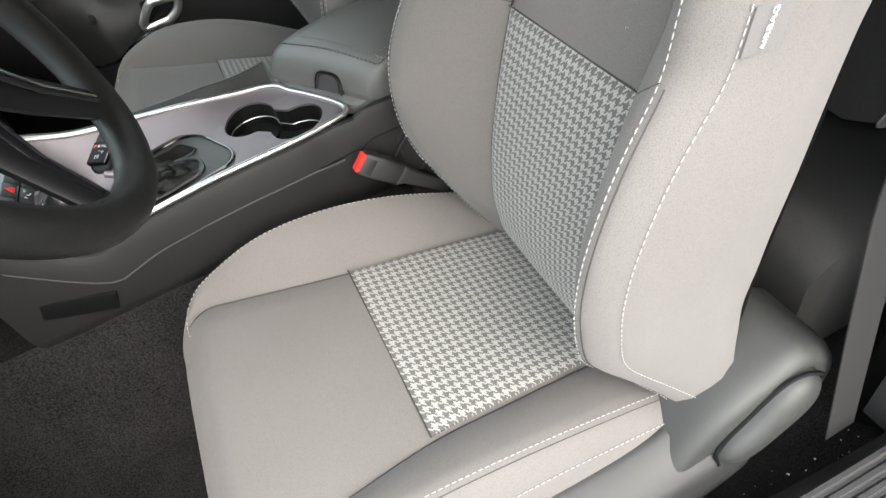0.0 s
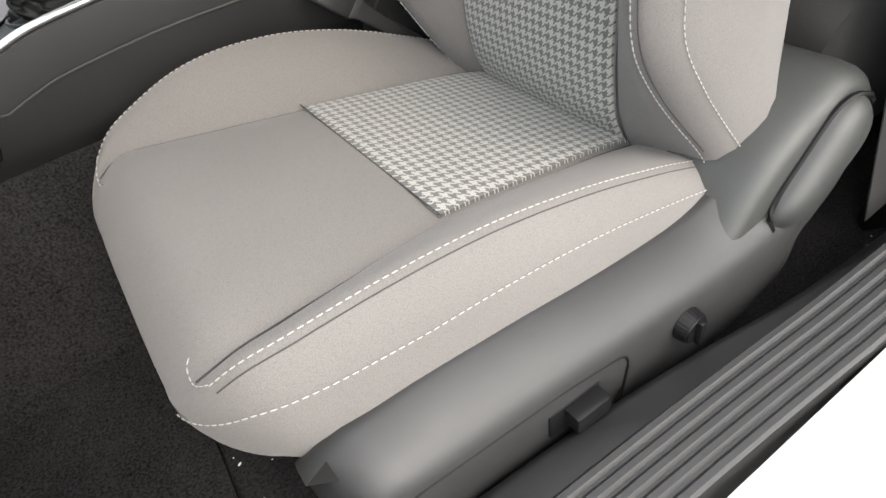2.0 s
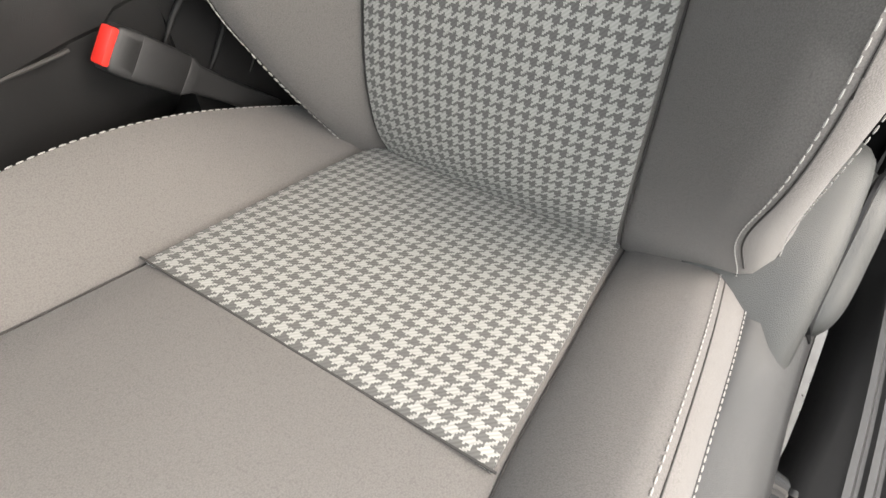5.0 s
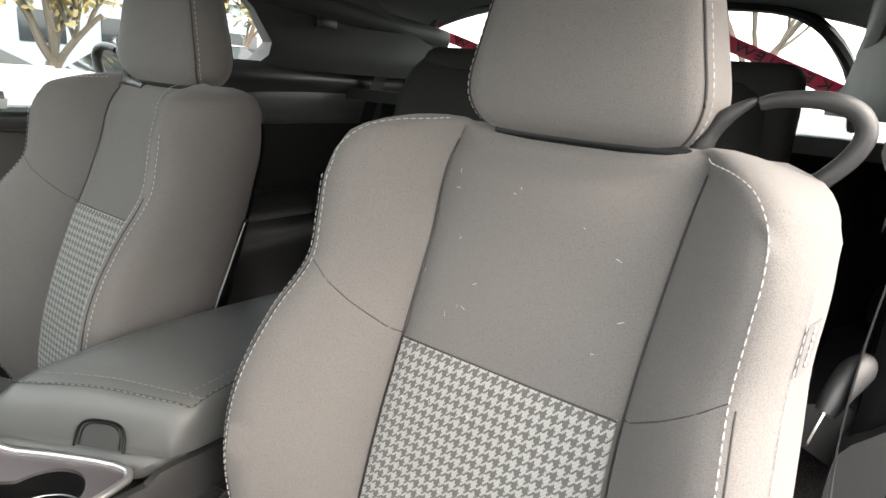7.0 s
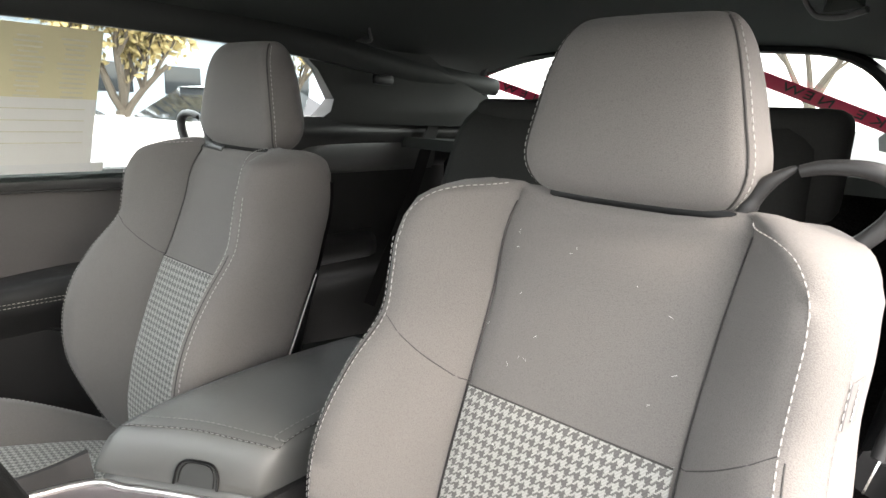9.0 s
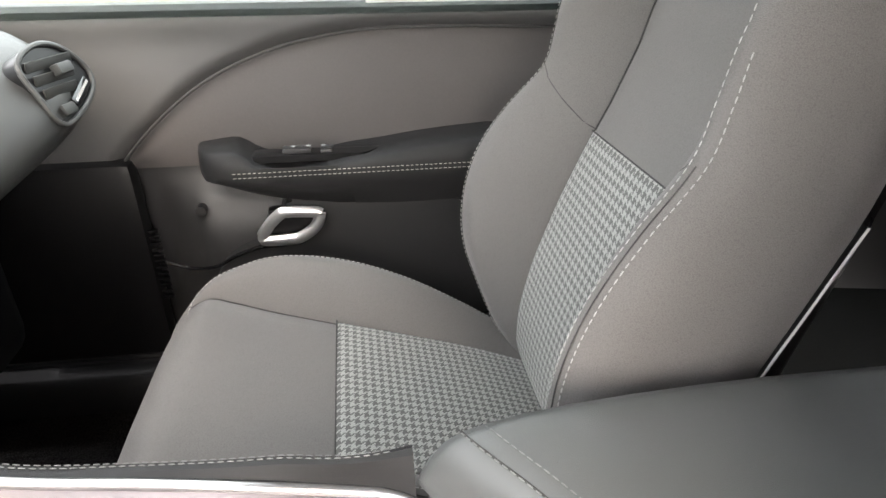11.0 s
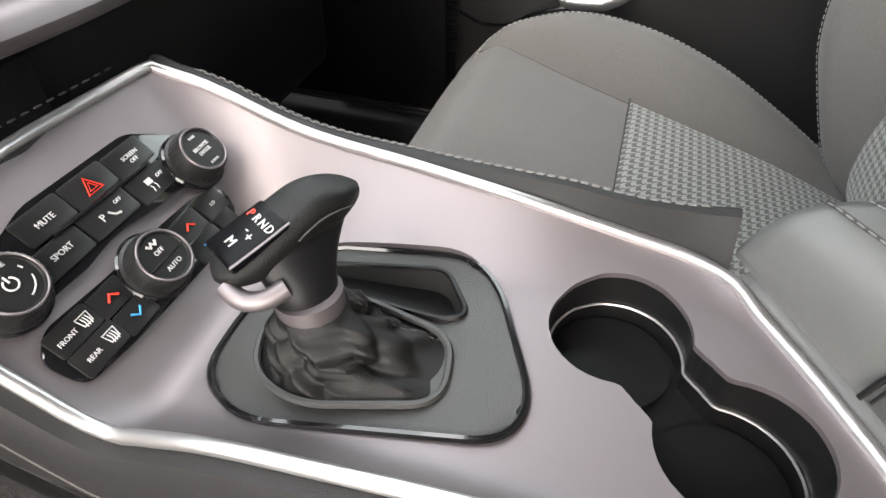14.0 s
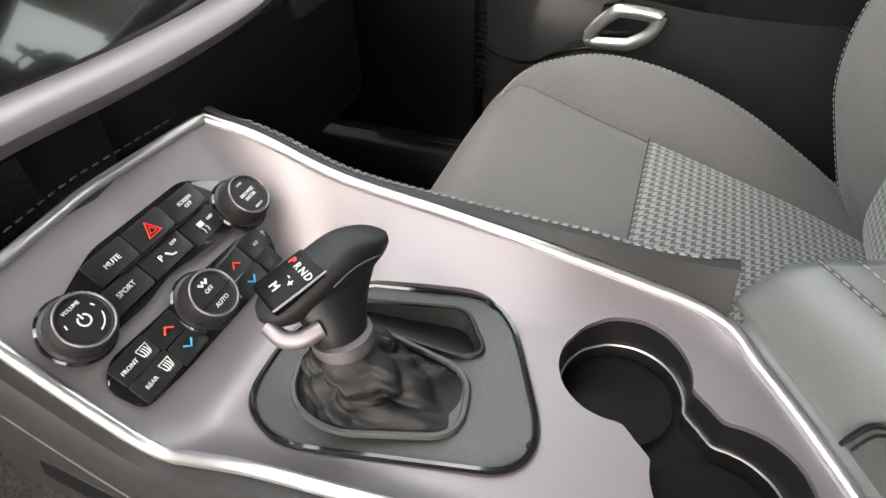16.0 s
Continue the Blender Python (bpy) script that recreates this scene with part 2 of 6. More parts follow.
FABRIC = weave(material("grey_fabric", (0.14, 0.132, 0.127), 0.85, grain=0.12, grain_scale=900, spots=0.1, spot_scale=6, sheen=0.12, spec=0.25))
CHECK = houndstooth("houndstooth_fabric", (0.33, 0.328, 0.312), (0.1, 0.1, 0.096), 0.00142)
SEAM = material("dark_seam", (0.045, 0.043, 0.042), 0.85)
THREAD = material("light_thread", (0.34, 0.333, 0.32), 0.6)
PLASTIC = leather_grain(material("charcoal_plastic", (0.024, 0.024, 0.0247), 0.36, spots=0.12, spec=0.5), 950, 0.3)
DASH = leather_grain(material("charcoal_vinyl", (0.034, 0.0355, 0.0345), 0.42, spots=0.1), 620, 0.35)
DOORSKIN = leather_grain(material("grey_door_vinyl", (0.1, 0.098, 0.096), 0.5, spots=0.08), 420, 0.35)
DOORCLOTH = material("grey_door_insert", (0.075, 0.068, 0.066), 0.6, grain=0.1, bump=0.15)
BLACK = material("satin_black_plastic", (0.006, 0.006, 0.0065), 0.36, spots=0.12, spec=0.22)
BUTTON = material("smooth_black_button", (0.013, 0.013, 0.0135), 0.32, spots=0.15, spot_scale=40, spec=0.3)
GLOSS = material("gloss_black", (0.006, 0.006, 0.007), 0.12, spots=0.05, coat=0.5)
SMOKED = material("smoked_display", (0.004, 0.004, 0.005), 0.22, spots=0.05, spec=0.07)
LEATHER = leather_grain(material("black_leather", (0.0065, 0.0065, 0.0065), 0.4, spots=0.2, spec=0.27), 800, 0.4)
LIDSKIN = leather_grain(material("console_vinyl", (0.088, 0.09, 0.088), 0.34, spots=0.12), 800, 0.25)
CARPET = material("charcoal_carpet", (0.017, 0.016, 0.0165), 0.95, grain=1.6, grain_scale=320, spots=0.4, spot_scale=14, bump=1.0, bump_scale=420, spec=0.05)
CONSKIN = leather_grain(material("dark_console_vinyl", (0.018, 0.0178, 0.0183), 0.48, spots=0.15, spec=0.25), 800, 0.3)
REARCLOTH = material("black_rear_cloth", (0.03, 0.03, 0.029), 0.8, grain=0.2, spec=0.2)
SILVER = material("satin_silver", (0.22, 0.197, 0.204), 0.52, metal=0.88, grain=0.04, grain_scale=1500, spots=0.05, bump=0.08, bump_scale=2500)
EDGE = material("satin_bright_edge", (0.62, 0.61, 0.61), 0.33, metal=0.9, spots=0.04)
LIDTHREAD = material("dull_grey_thread", (0.17, 0.17, 0.165), 0.7)
QUARTER = material("black_quarter_trim", (0.028, 0.0285, 0.0285), 0.4, grain=0.2, spec=0.4)
CHROME = material("bright_trim", (0.8, 0.8, 0.8), 0.18, metal=1.0, spots=0.03)
PILLAR = material("black_pillar_trim", (0.03, 0.032, 0.031), 0.6, grain=0.2, grain_scale=700, bump=0.2, spec=0.3)
HEADLINER = material("dark_headliner", (0.04, 0.045, 0.042), 0.9, grain=0.2, grain_scale=700, bump=0.2)
BODY = material("white_paint", (0.75, 0.76, 0.76), 0.3, spots=0.04, coat=0.6)
AMBER = material("amber_plastic", (0.7, 0.2, 0.04), 0.35, spots=0.05)
RED = material("red_button", (0.75, 0.03, 0.02), 0.4, spots=0.05)
WHITE_INK = material("white_ink", (0.5, 0.5, 0.5), 0.5, spots=0.02)
RED_INK = material("red_ink", (0.8, 0.05, 0.03), 0.5, spots=0.02)
BLUE_INK = material("blue_ink", (0.05, 0.3, 0.6), 0.5, spots=0.02)
LABEL = material("white_label", (0.7, 0.7, 0.68), 0.6, spots=0.05)
TAG = material("grey_tag", (0.13, 0.125, 0.125), 0.7, grain=0.2, grain_scale=900)
FADED = material("faded_ink", (0.6, 0.57, 0.43), 0.7, spots=0.1)
PAPER = material("cream_paper", (0.72, 0.66, 0.42), 0.7, spots=0.06)
PAPER_W = material("white_paper", (0.75, 0.74, 0.7), 0.7, spots=0.04)
GREY_INK = material("grey_ink", (0.35, 0.34, 0.3), 0.7, spots=0.1)
BELT = material("black_webbing", (0.009, 0.009, 0.0095), 0.8, grain=0.3, grain_scale=1200)
BANNER = material("red_banner", (0.7, 0.02, 0.09), 0.5, spots=0.05)
ASPHALT = material("asphalt", (0.12, 0.12, 0.12), 0.9, grain=0.3, grain_scale=30, spots=0.2, spot_scale=0.4)
GRASS = material("dry_grass", (0.16, 0.15, 0.06), 0.95, grain=0.4, grain_scale=10, spots=0.3, spot_scale=0.6)
BARK = material("bark", (0.12, 0.1, 0.08), 0.9, grain=0.3, grain_scale=30, bump=0.5, bump_scale=20)
LEAF = material("yellow_leaves", (0.42, 0.34, 0.16), 0.7, grain=0.3, grain_scale=4)
WHITECAR = material("white_car_paint", (0.75, 0.75, 0.76), 0.3, coat=0.5)
DARKCAR = material("dark_car_paint", (0.03, 0.04, 0.06), 0.3, coat=0.5)
CARGLASS = material("car_glass_dark", (0.02, 0.025, 0.03), 0.1)
TYRE = material("tyre_rubber", (0.02, 0.02, 0.02), 0.8)
FAR_WALL = material("far_wall", (0.3, 0.36, 0.42), 0.8, spots=0.1, spot_scale=0.3)
GLASS = bpy.data.materials.new("window_glass")
GLASS.use_nodes = True
gn, gl = GLASS.node_tree.nodes, GLASS.node_tree.links
gn.remove(gn["Principled BSDF"])
gt, gg, gm = gn.new("ShaderNodeBsdfTransparent"), gn.new("ShaderNodeBsdfGlossy"), gn.new("ShaderNodeMixShader")
gt.inputs[0].default_value = (0.82, 0.85, 0.85, 1)
gg.inputs["Roughness"].default_value = 0.02
gm.inputs[0].default_value = 0.035
gl.new(gt.outputs[0], gm.inputs[1])
gl.new(gg.outputs[0], gm.inputs[2])
gl.new(gm.outputs[0], gn["Material Output"].inputs[0])


TINT = bpy.data.materials.new("tinted_glass")
TINT.use_nodes = True
tn, tl = TINT.node_tree.nodes, TINT.node_tree.links
tn.remove(tn["Principled BSDF"])
tt, tg, tm = tn.new("ShaderNodeBsdfTransparent"), tn.new("ShaderNodeBsdfGlossy"), tn.new("ShaderNodeMixShader")
tt.inputs[0].default_value = (0.78, 0.82, 0.815, 1)
tg.inputs["Roughness"].default_value = 0.02
tm.inputs[0].default_value = 0.035
tl.new(tt.outputs[0], tm.inputs[1])
tl.new(tg.outputs[0], tm.inputs[2])
tl.new(tm.outputs[0], tn["Material Output"].inputs[0])

# ---- setting: ground, floor, roof, pillars ----
single("ground", sheet(lambda u, v: (u, v, -0.36), np.linspace(-300, 300, 7), np.linspace(-300, 300, 7)), ASPHALT, "grey asphalt car park", "ground", kind="structure")
single("grass_strip", sheet(lambda u, v: (u, v, -0.34), np.linspace(-40, 60, 3), np.linspace(11.5, 15, 3)), GRASS, "dry grass strip beside the car park", "grass", kind="structure")

floor_rows = [-1.1, -0.9, -0.75, -0.6, -0.3, 0, 0.3, 0.6, 0.75, 0.85, 1.0, 1.15]
def floor_z(x, y):
    z = 0.0 if x > -0.62 else (-0.62 - x) * 0.75
    z += 0.012 * math.sin(7 * x + 3 * y) * math.sin(9 * y - 2 * x)
    z += ip(x, [0.0, 0.72, 0.9, 1.2], [0, 0, 0.03, 0.05])
    side = max(0, abs(y) - 0.66) / 0.09
    z += 0.1 * min(side, 1) ** 1.5
    hump = max(0, 1 - (abs(y) - 0.10) / 0.1)
    return z + 0.3 * min(1, hump) ** 1.3
single("floor", sheet(lambda u, v: (u, v, floor_z(u, v)), np.linspace(-1.1, 1.2, 60), np.linspace(-0.72, 0.75, 60), thick=0.04, away=(0, 0, -1)), CARPET, "charcoal carpeted car floor with light dust", "carpet", kind="structure")

# crumbs and lint on the carpet
bm = bmesh.new()
rng = random.Random(4)
for k in range(420):
    x, y = (rng.uniform(-0.35, 0.0), rng.uniform(-0.6, -0.2)) if k < 220 else (rng.uniform(0, 0.85), rng.uniform(-0.76, -0.66))
    if rng.random() < 0.25:
        x, y = rng.gauss(-0.17, 0.03), rng.gauss(-0.31, 0.03)
    z = floor_z(x, y) + 0.001
    r = rng.uniform(0.0004, 0.0011) if k % 6 else rng.uniform(0.001, 0.0023)
    bmesh.ops.create_icosphere(bm, subdivisions=1, radius=r, matrix=pose(x, y, z, 0, 0, rng.uniform(0, 180)) @ Matrix.Diagonal((rng.uniform(1, 2.5), 1, 0.5, 1)))
single("crumbs", bm, LABEL, "pale crumbs and lint scattered on the carpet", "crumbs", kind="stuff")

# floor mat under the pedals
single("floor_mat", prism(rounded([(-0.62, -0.62), (-0.06, -0.62), (-0.04, -0.18), (-0.62, -0.18)], 0.06), lambda x, y: floor_z(x, y) + 0.004, lambda x, y: floor_z(x, y) + 0.012, 0.003), CARPET, "charcoal carpet floor mat before the driver seat", "floor mat")

# sill with ribbed tread
def sill(sg, mat, off=0.035, up=0.018):
    root = thing("door_sill", (0.3, sg * 0.8, 0.05), "ribbed charcoal plastic door sill tread beside a white body edge", "door sill", kind="structure")
    prof = [(-0.735, 0.06), (-0.742, 0.112), (-0.756, 0.127)]
    y = -0.772
    while y > -0.834:
        prof += [(y, 0.131), (y - 0.003, 0.1345), (y - 0.0085, 0.1345), (y - 0.0115, 0.131)]
        y -= 0.0145
    prof += [(-0.838, 0.124), (-0.842, 0.05)]
    xs = np.linspace(-0.75, 1.0, 36)
    rings = [[(x, -sg * (yy + off + 0.02 * ip(x, [-0.75, 0.42, 0.5, 0.62, 1.0], [0, 0, -0.6, -1, -1.2]) * (1 if i < 3 else 0.3)), z + up) for i, (yy, z) in enumerate(prof)] for x in xs]
    part("tread", loft(rings), mat, root)
    rings = [[(x, -sg * (yy + off), z + up) for yy, z in ((-0.846, 0.0), (-0.846, 0.108), (-0.856, 0.114), (-0.885, 0.106), (-0.91, 0.07), (-0.93, -0.1), (-0.9, -0.16))] for x in np.linspace(-0.8, 1.1, 12)]
    part("body_edge", loft(rings), BODY, root, "glossy white painted body edge")
sill(-1, PLASTIC)
# passenger tread in the blacker material: footwell shade put into its colour
sill(1, BLACK)

# roof with headliner, opening for nothing but the windows round it
def roof_z(x, y):
    return 1.13 + 0.03 * (1 - ((x - 0.55) / 0.9) ** 2) - 0.085 * (abs(y) / 0.62) ** 3 - 0.05 * max(0, x - 1.0) ** 1.5
single("ceiling", sheet(lambda u, v: (u, v, roof_z(u, v)), np.linspace(-0.1, 1.62, 30), np.linspace(-0.6, 0.6, 30), thick=0.05, away=(0, 0, 1)), HEADLINER, "dark grey cloth headliner", "ceiling", kind="structure")
for sg, nm in ((1, "wall_right"), (-1, "wall_left")):
    # roof rail above the side windows
    rail = [(-0.75, sg * 0.69, 0.80), (-0.45, sg * 0.665, 0.95), (-0.1, sg * 0.63, 1.045), (0.3, sg * 0.61, 1.075), (0.7, sg * 0.605, 1.075), (0.95, sg * 0.595, 1.055), (1.25, sg * 0.57, 1.02), (1.6, sg * 0.53, 0.99)]
    single("trim_rail", tube(smooth(rail, 5), [0.032 if i < 21 else max(0.02, 0.032 - 0.0008 * (i - 20)) for i in range(36)], 10, flat=1.3), PILLAR, "dark grey roof rail trim above the side windows", "trim", kind="structure")
    # rear pillar and quarter trim
    single("rear_pillar", loft([[(x, sg * y, z) for x, y, z in q] for q in (
        [(0.91, 0.62, 1.06), (0.93, 0.655, 1.06), (1.3, 0.60, 1.06), (1.3, 0.54, 1.06)],
        [(0.985, 0.615, 1.0), (1.0, 0.66, 1.0), (1.42, 0.62, 1.0), (1.42, 0.53, 1.0)],
        [(1.04, 0.62, 0.93), (1.05, 0.67, 0.93), (1.62, 0.64, 0.93), (1.62, 0.5, 0.93)],
        [(1.035, 0.625, 0.9), (1.03, 0.68, 0.9), (1.75, 0.66, 0.9), (1.75, 0.46, 0.9)],
        [(1.0, 0.64, 0.87), (1.0, 0.69, 0.87), (1.8, 0.66, 0.87), (1.8, 0.46, 0.87)])], True, True), PILLAR, "dark grey plastic rear roof pillar trim", "trim", kind="structure")
    def quarter(u, v, sg=sg):
        z = lerp(0.1, 0.885, v)
        y = 0.69 - 0.05 * math.exp(-((z - 0.85) / 0.05) ** 2) - 0.045 * math.exp(-((z - 0.5) / 0.07) ** 4) - 0.025 * min(1, max(0, (z - 0.74) / 0.02))
        return (lerp(0.78, 1.75, u), sg * y, z)
    single(nm, sheet(quarter, np.linspace(0, 1, 24), np.linspace(0, 1, 60), thick=0.05, away=(0, sg, 0)), QUARTER, "dark plastic rear quarter trim with an arm shelf", "trim", kind="structure")

for sg in (1, -1):
    rings = []
    for x in np.linspace(0.93, 1.45, 20):
        zt = ip(x, [0.93, 0.99, 1.12, 1.45], [0.79, 0.83, 0.853, 0.853])
        rings.append([(x, sg * y, z) for y, z in ((0.7, zt + 0.006), (0.66, zt), (0.64, zt - 0.012), (0.632, zt - 0.04), (0.636, 0.765), (0.648, 0.738), (0.7, 0.73))])
    single("quarter_ledge", loft(rings), LIDSKIN, "charcoal padded ledge below the rear quarter window", "trim", kind="structure", angle=60)
    rings = []
    for x in np.linspace(0.84, 1.22, 16):
        e = math.sqrt(max(0.05, 1 - max(0, (x - 1.16) / 0.06) ** 2))
        rings.append([(x, sg * y, z) for y, z in ((0.7, 0.567), (lerp(0.68, 0.63, e), 0.566), (lerp(0.68, 0.606, e), 0.553), (lerp(0.68, 0.6, e), 0.53), (lerp(0.68, 0.606, e), 0.505), (0.65, 0.488), (0.7, 0.485))])
    single("quarter_armrest", loft(rings), PLASTIC, "black padded rear arm shelf on the quarter trim", "armrest", kind="structure", angle=60)
single("wall_rear", box((1.56, 0, 0.38), (0.03, 1.36, 0.82), 0.004), CARPET, "charcoal carpeted bulkhead behind the rear bench", "wall", kind="structure")
single("rear_shelf", sheet(lambda u, v: (u, v, 0.83 - 0.03 * (u - 1.45)), np.linspace(1.3, 2.1, 4), np.linspace(-0.66, 0.66, 4), thick=0.03, away=(0, 0, -1)), HEADLINER, "dark cloth rear parcel shelf", "shelf", kind="structure")
def rear_glass(u, v):
    y = lerp(-0.52, 0.64, u)
    z = lerp(0.80, 1.09, v)
    return (1.62 + (1.09 - z) * 1.35 - 0.1 * (y / 0.55) ** 2, y, z)
rw = single("window_rear", sheet(rear_glass, np.linspace(0, 1, 12), np.linspace(0, 1, 6), thick=0.004, away=(1, 0, 0)), TINT, "sloping lightly tinted rear window", "window", kind="structure")
frame_pts = [rear_glass(u, v) for u, v in ((0.0, 0.15), (0.02, 0.6), (0.1, 0.92), (0.25, 1.0), (0.5, 1.02), (0.75, 1.0), (0.9, 0.92), (0.98, 0.6), (1.0, 0.15))]
single("trim_rear_window", tube(smooth(frame_pts, 5), 0.014, 8), BLACK, "dark frame round the rear window", "trim", kind="structure")

# firewall, front cover and glass
def screen(u, v):
    y, z = lerp(-0.66, 0.66, u), lerp(0.74, 1.12, v)
    return (-0.1 - (1.12 - z) * 1.75 - 0.12 * (1 - (y / 0.66) ** 2), y, z)
ws_ob = single("window_front", sheet(screen, np.linspace(0, 1, 12), np.linspace(0, 1, 6), thick=0.005, away=(-1, 0, 0)), GLASS, "sloping clear windscreen", "window", kind="structure")
single("wall_front", box((-1.12, 0, 0.35), (0.04, 1.5, 0.8), 0.01), BLACK, "black front bulkhead behind the dashboard", "wall", kind="structure")

# added black box on the passenger side: the dashboard's shade put into a solid
single("black_footwell_side", box((-0.5, 0.785, 0.27), (0.72, 0.05, 0.5), 0.02), BLACK, "black panel added for the dashboard's shade on the footwell side", "trim", kind="structure")
single("black_footwell_side", box((-0.5, -0.755, 0.27), (0.74, 0.03, 0.5), 0.01), BLACK, "black driver footwell side panel", "trim", kind="structure")

# ---- seats ----
BZ = [0.16, 0.245, 0.275, 0.32, 0.40, 0.50, 0.622, 0.72, 0.815, 0.835]
BXC = [0.53, 0.494, 0.48, 0.472, 0.474, 0.491, 0.524, 0.562, 0.603, 0.622]
BWC = [0.125, 0.128, 0.129, 0.13, 0.129, 0.125, 0.119, 0.121, 0.127, 0.127]
SZ = [0.16, 0.25, 0.30, 0.363, 0.41, 0.473, 0.514, 0.572, 0.647, 0.693, 0.74, 0.787, 0.82, 0.84]
SX = [0.50, 0.475, 0.448, 0.418, 0.398, 0.386, 0.386, 0.398, 0.438, 0.474, 0.485, 0.494, 0.510, 0.53]
SW = [0.155, 0.168, 0.182, 0.203, 0.214, 0.22, 0.22, 0.218, 0.208, 0.199, 0.199, 0.199, 0.192, 0.18]
OW = [0.215, 0.222, 0.23, 0.24, 0.243, 0.248, 0.248, 0.246, 0.238, 0.232, 0.232, 0.23, 0.226, 0.21]
BB = [0.61, 0.612, 0.61, 0.606, 0.602, 0.602, 0.606, 0.618, 0.64, 0.657, 0.67, 0.674, 0.672, 0.665]
def xc(z): return ip(z, BZ, BXC)
def wc(z): return ip(z, BZ, BWC)
def xs_(z): return ip(z, SZ, SX)
def ws_(z): return ip(z, SZ, SW)
def wo_(z): return ip(z, SZ, OW)
def xb_(z): return ip(z, SZ, BB)

CX = [-0.062, -0.03, 0.0, 0.05, 0.1, 0.207, 0.3, 0.4, 0.49, 0.53]
CZC = [0.36, 0.375, 0.383, 0.375, 0.364, 0.34, 0.314, 0.284, 0.25, 0.236]
CWI = [0.185, 0.185, 0.18, 0.171, 0.162, 0.144, 0.138, 0.132, 0.127, 0.124]
CZS = [0.36, 0.378, 0.392, 0.408, 0.419, 0.41, 0.376, 0.318, 0.258, 0.235]
CWS = [0.195, 0.197, 0.2, 0.207, 0.211, 0.212, 0.21, 0.206, 0.2, 0.195]
CWO = [0.197, 0.212, 0.224, 0.234, 0.238, 0.24, 0.238, 0.236, 0.232, 0.228]


def seat(yc, sg, dx, lean, driver):
    def M(x, s, z):
        if not driver:
            return (x + dx + 0.018 * max(0, min(1, (0.12 - x) / 0.15)), yc + sg * s, z)
        a, c = (x - 0.486) * 1.08, (z - 0.262) * 1.08
        s = s * 1.08 if s < 0.2 else 0.216 + (s - 0.2) * 0.5
        return (0.545 + 0.994 * a - 0.107 * c, yc + 0.008 + s, 0.24 + 0.107 * a + 0.994 * c)
    MC = M
    root = thing("front_seat", (0.25 + dx, yc, 0.0), "grey cloth bucket seat with houndstooth check inserts and pale stitching", "car seat", "front seats")
    # cushion
    def profile(x, out=False):
        zc, wi, zs, ws, wo = (ip(x, CX, t) for t in (CZC, CWI, CZS, CWS, CWO))
        if out and driver:
            zs = zc + (zs - zc) * 0.5
        zb = 0.2 + 0.07 * max(0, 1 - max(0, x) / 0.14) ** 1.5
        if x < 0.03:
            f = math.sqrt(max(0.0, 1 - ((0.03 - x) / 0.0785) ** 2))
            mid = 0.335
            zc, zs, zb = mid + (zc - mid) * f, mid + (zs - mid) * f, mid - (mid - zb) * f
            q = 0.68 + 0.32 * f ** 0.9
            wi, ws, wo = wi * q, ws * q, wo * q
        g = 0.006 if x > 0.0 else 0.006 * max(0, 1 + x / 0.03)
        return [(0, zc + 0.004), (wi * 0.4, zc + 0.004), (wi * 0.75, zc + 0.002), (wi - 0.007, zc - 0.001), (wi, zc - g), (wi + 0.01 * min(1, (ws - wi) * 40), zc + (zs - zc) * 0.18),
                (lerp(wi, ws, 0.5), lerp(zc, zs, 0.66)), (lerp(wi, ws, 0.8), lerp(zc, zs, 0.93)), (ws, zs), (ws + (wo - ws) * 0.45, zs - 0.010), (ws + (wo - ws) * 0.85, lerp(zs, zb, 0.25)), (wo, lerp(zs, zb, 0.5)), (wo - 0.004, lerp(zs, zb, 0.8)), (wo - 0.02, zb), (wo * 0.4, zb - 0.004)]
    def top_at(x, s):
        h = profile(x, s < 0)[:10]
        return float(np.interp(abs(s), [p[0] for p in h], [p[1] for p in h]))
    rings = []
    for k in range(52):
        x = -0.0484 + 0.5665 * (k / 51) ** 1.35
        rings.append([M(x, s, z) for s, z in profile(x)] + [M(x, -s, z) for s, z in profile(x, True)[:0:-1]])
    cushion = part("cushion", loft(rings), FABRIC, root, angle=60)
    zc_ = lambda x: ip(x, CX, CZC)
    wi_ = lambda x: ip(x, CX, CWI)
    def ins(u, v):
        w = wi_(u) - 0.004
        edge = min(1, (1 - abs(v)) * 12, (u - 0.2045) * 150)
        return M(u, v * w, zc_(u) + 0.004 - 0.002 * abs(v) ** 2 + 0.0028 * max(0, edge))
    part("cushion_insert", sheet(ins, [0.205 + 0.31 * i / 40 for i in range(41)], np.linspace(-1, 1, 31), lambda u, v: (u * 1.035, v * 0.138), 0.004, (0, 0, -1)), CHECK, cushion, "black and white houndstooth cloth")
    seam_c = lambda bm: part("seam", bm, SEAM, cushion, "dark sunken seam")
    for s in (1, -1):
        seam_c(tube([M(x, s * profile(x, s < 0)[4][0], profile(x, s < 0)[4][1] + 0.0015) for x in np.linspace(-0.02, 0.5, 34)], 0.0008, 6))
        seam_c(tube([M(x, s * (profile(x, s < 0)[8][0] + 0.006), profile(x, s < 0)[8][1] - 0.0042) for x in np.linspace(-0.01, 0.47, 34)], 0.0006, 6))
    seam_c(tube([M(0.2045, s, zc_(0.2045) + 0.004) for s in np.linspace(-0.143, 0.143, 9)], 0.001, 6))
    bm = bmesh.new()
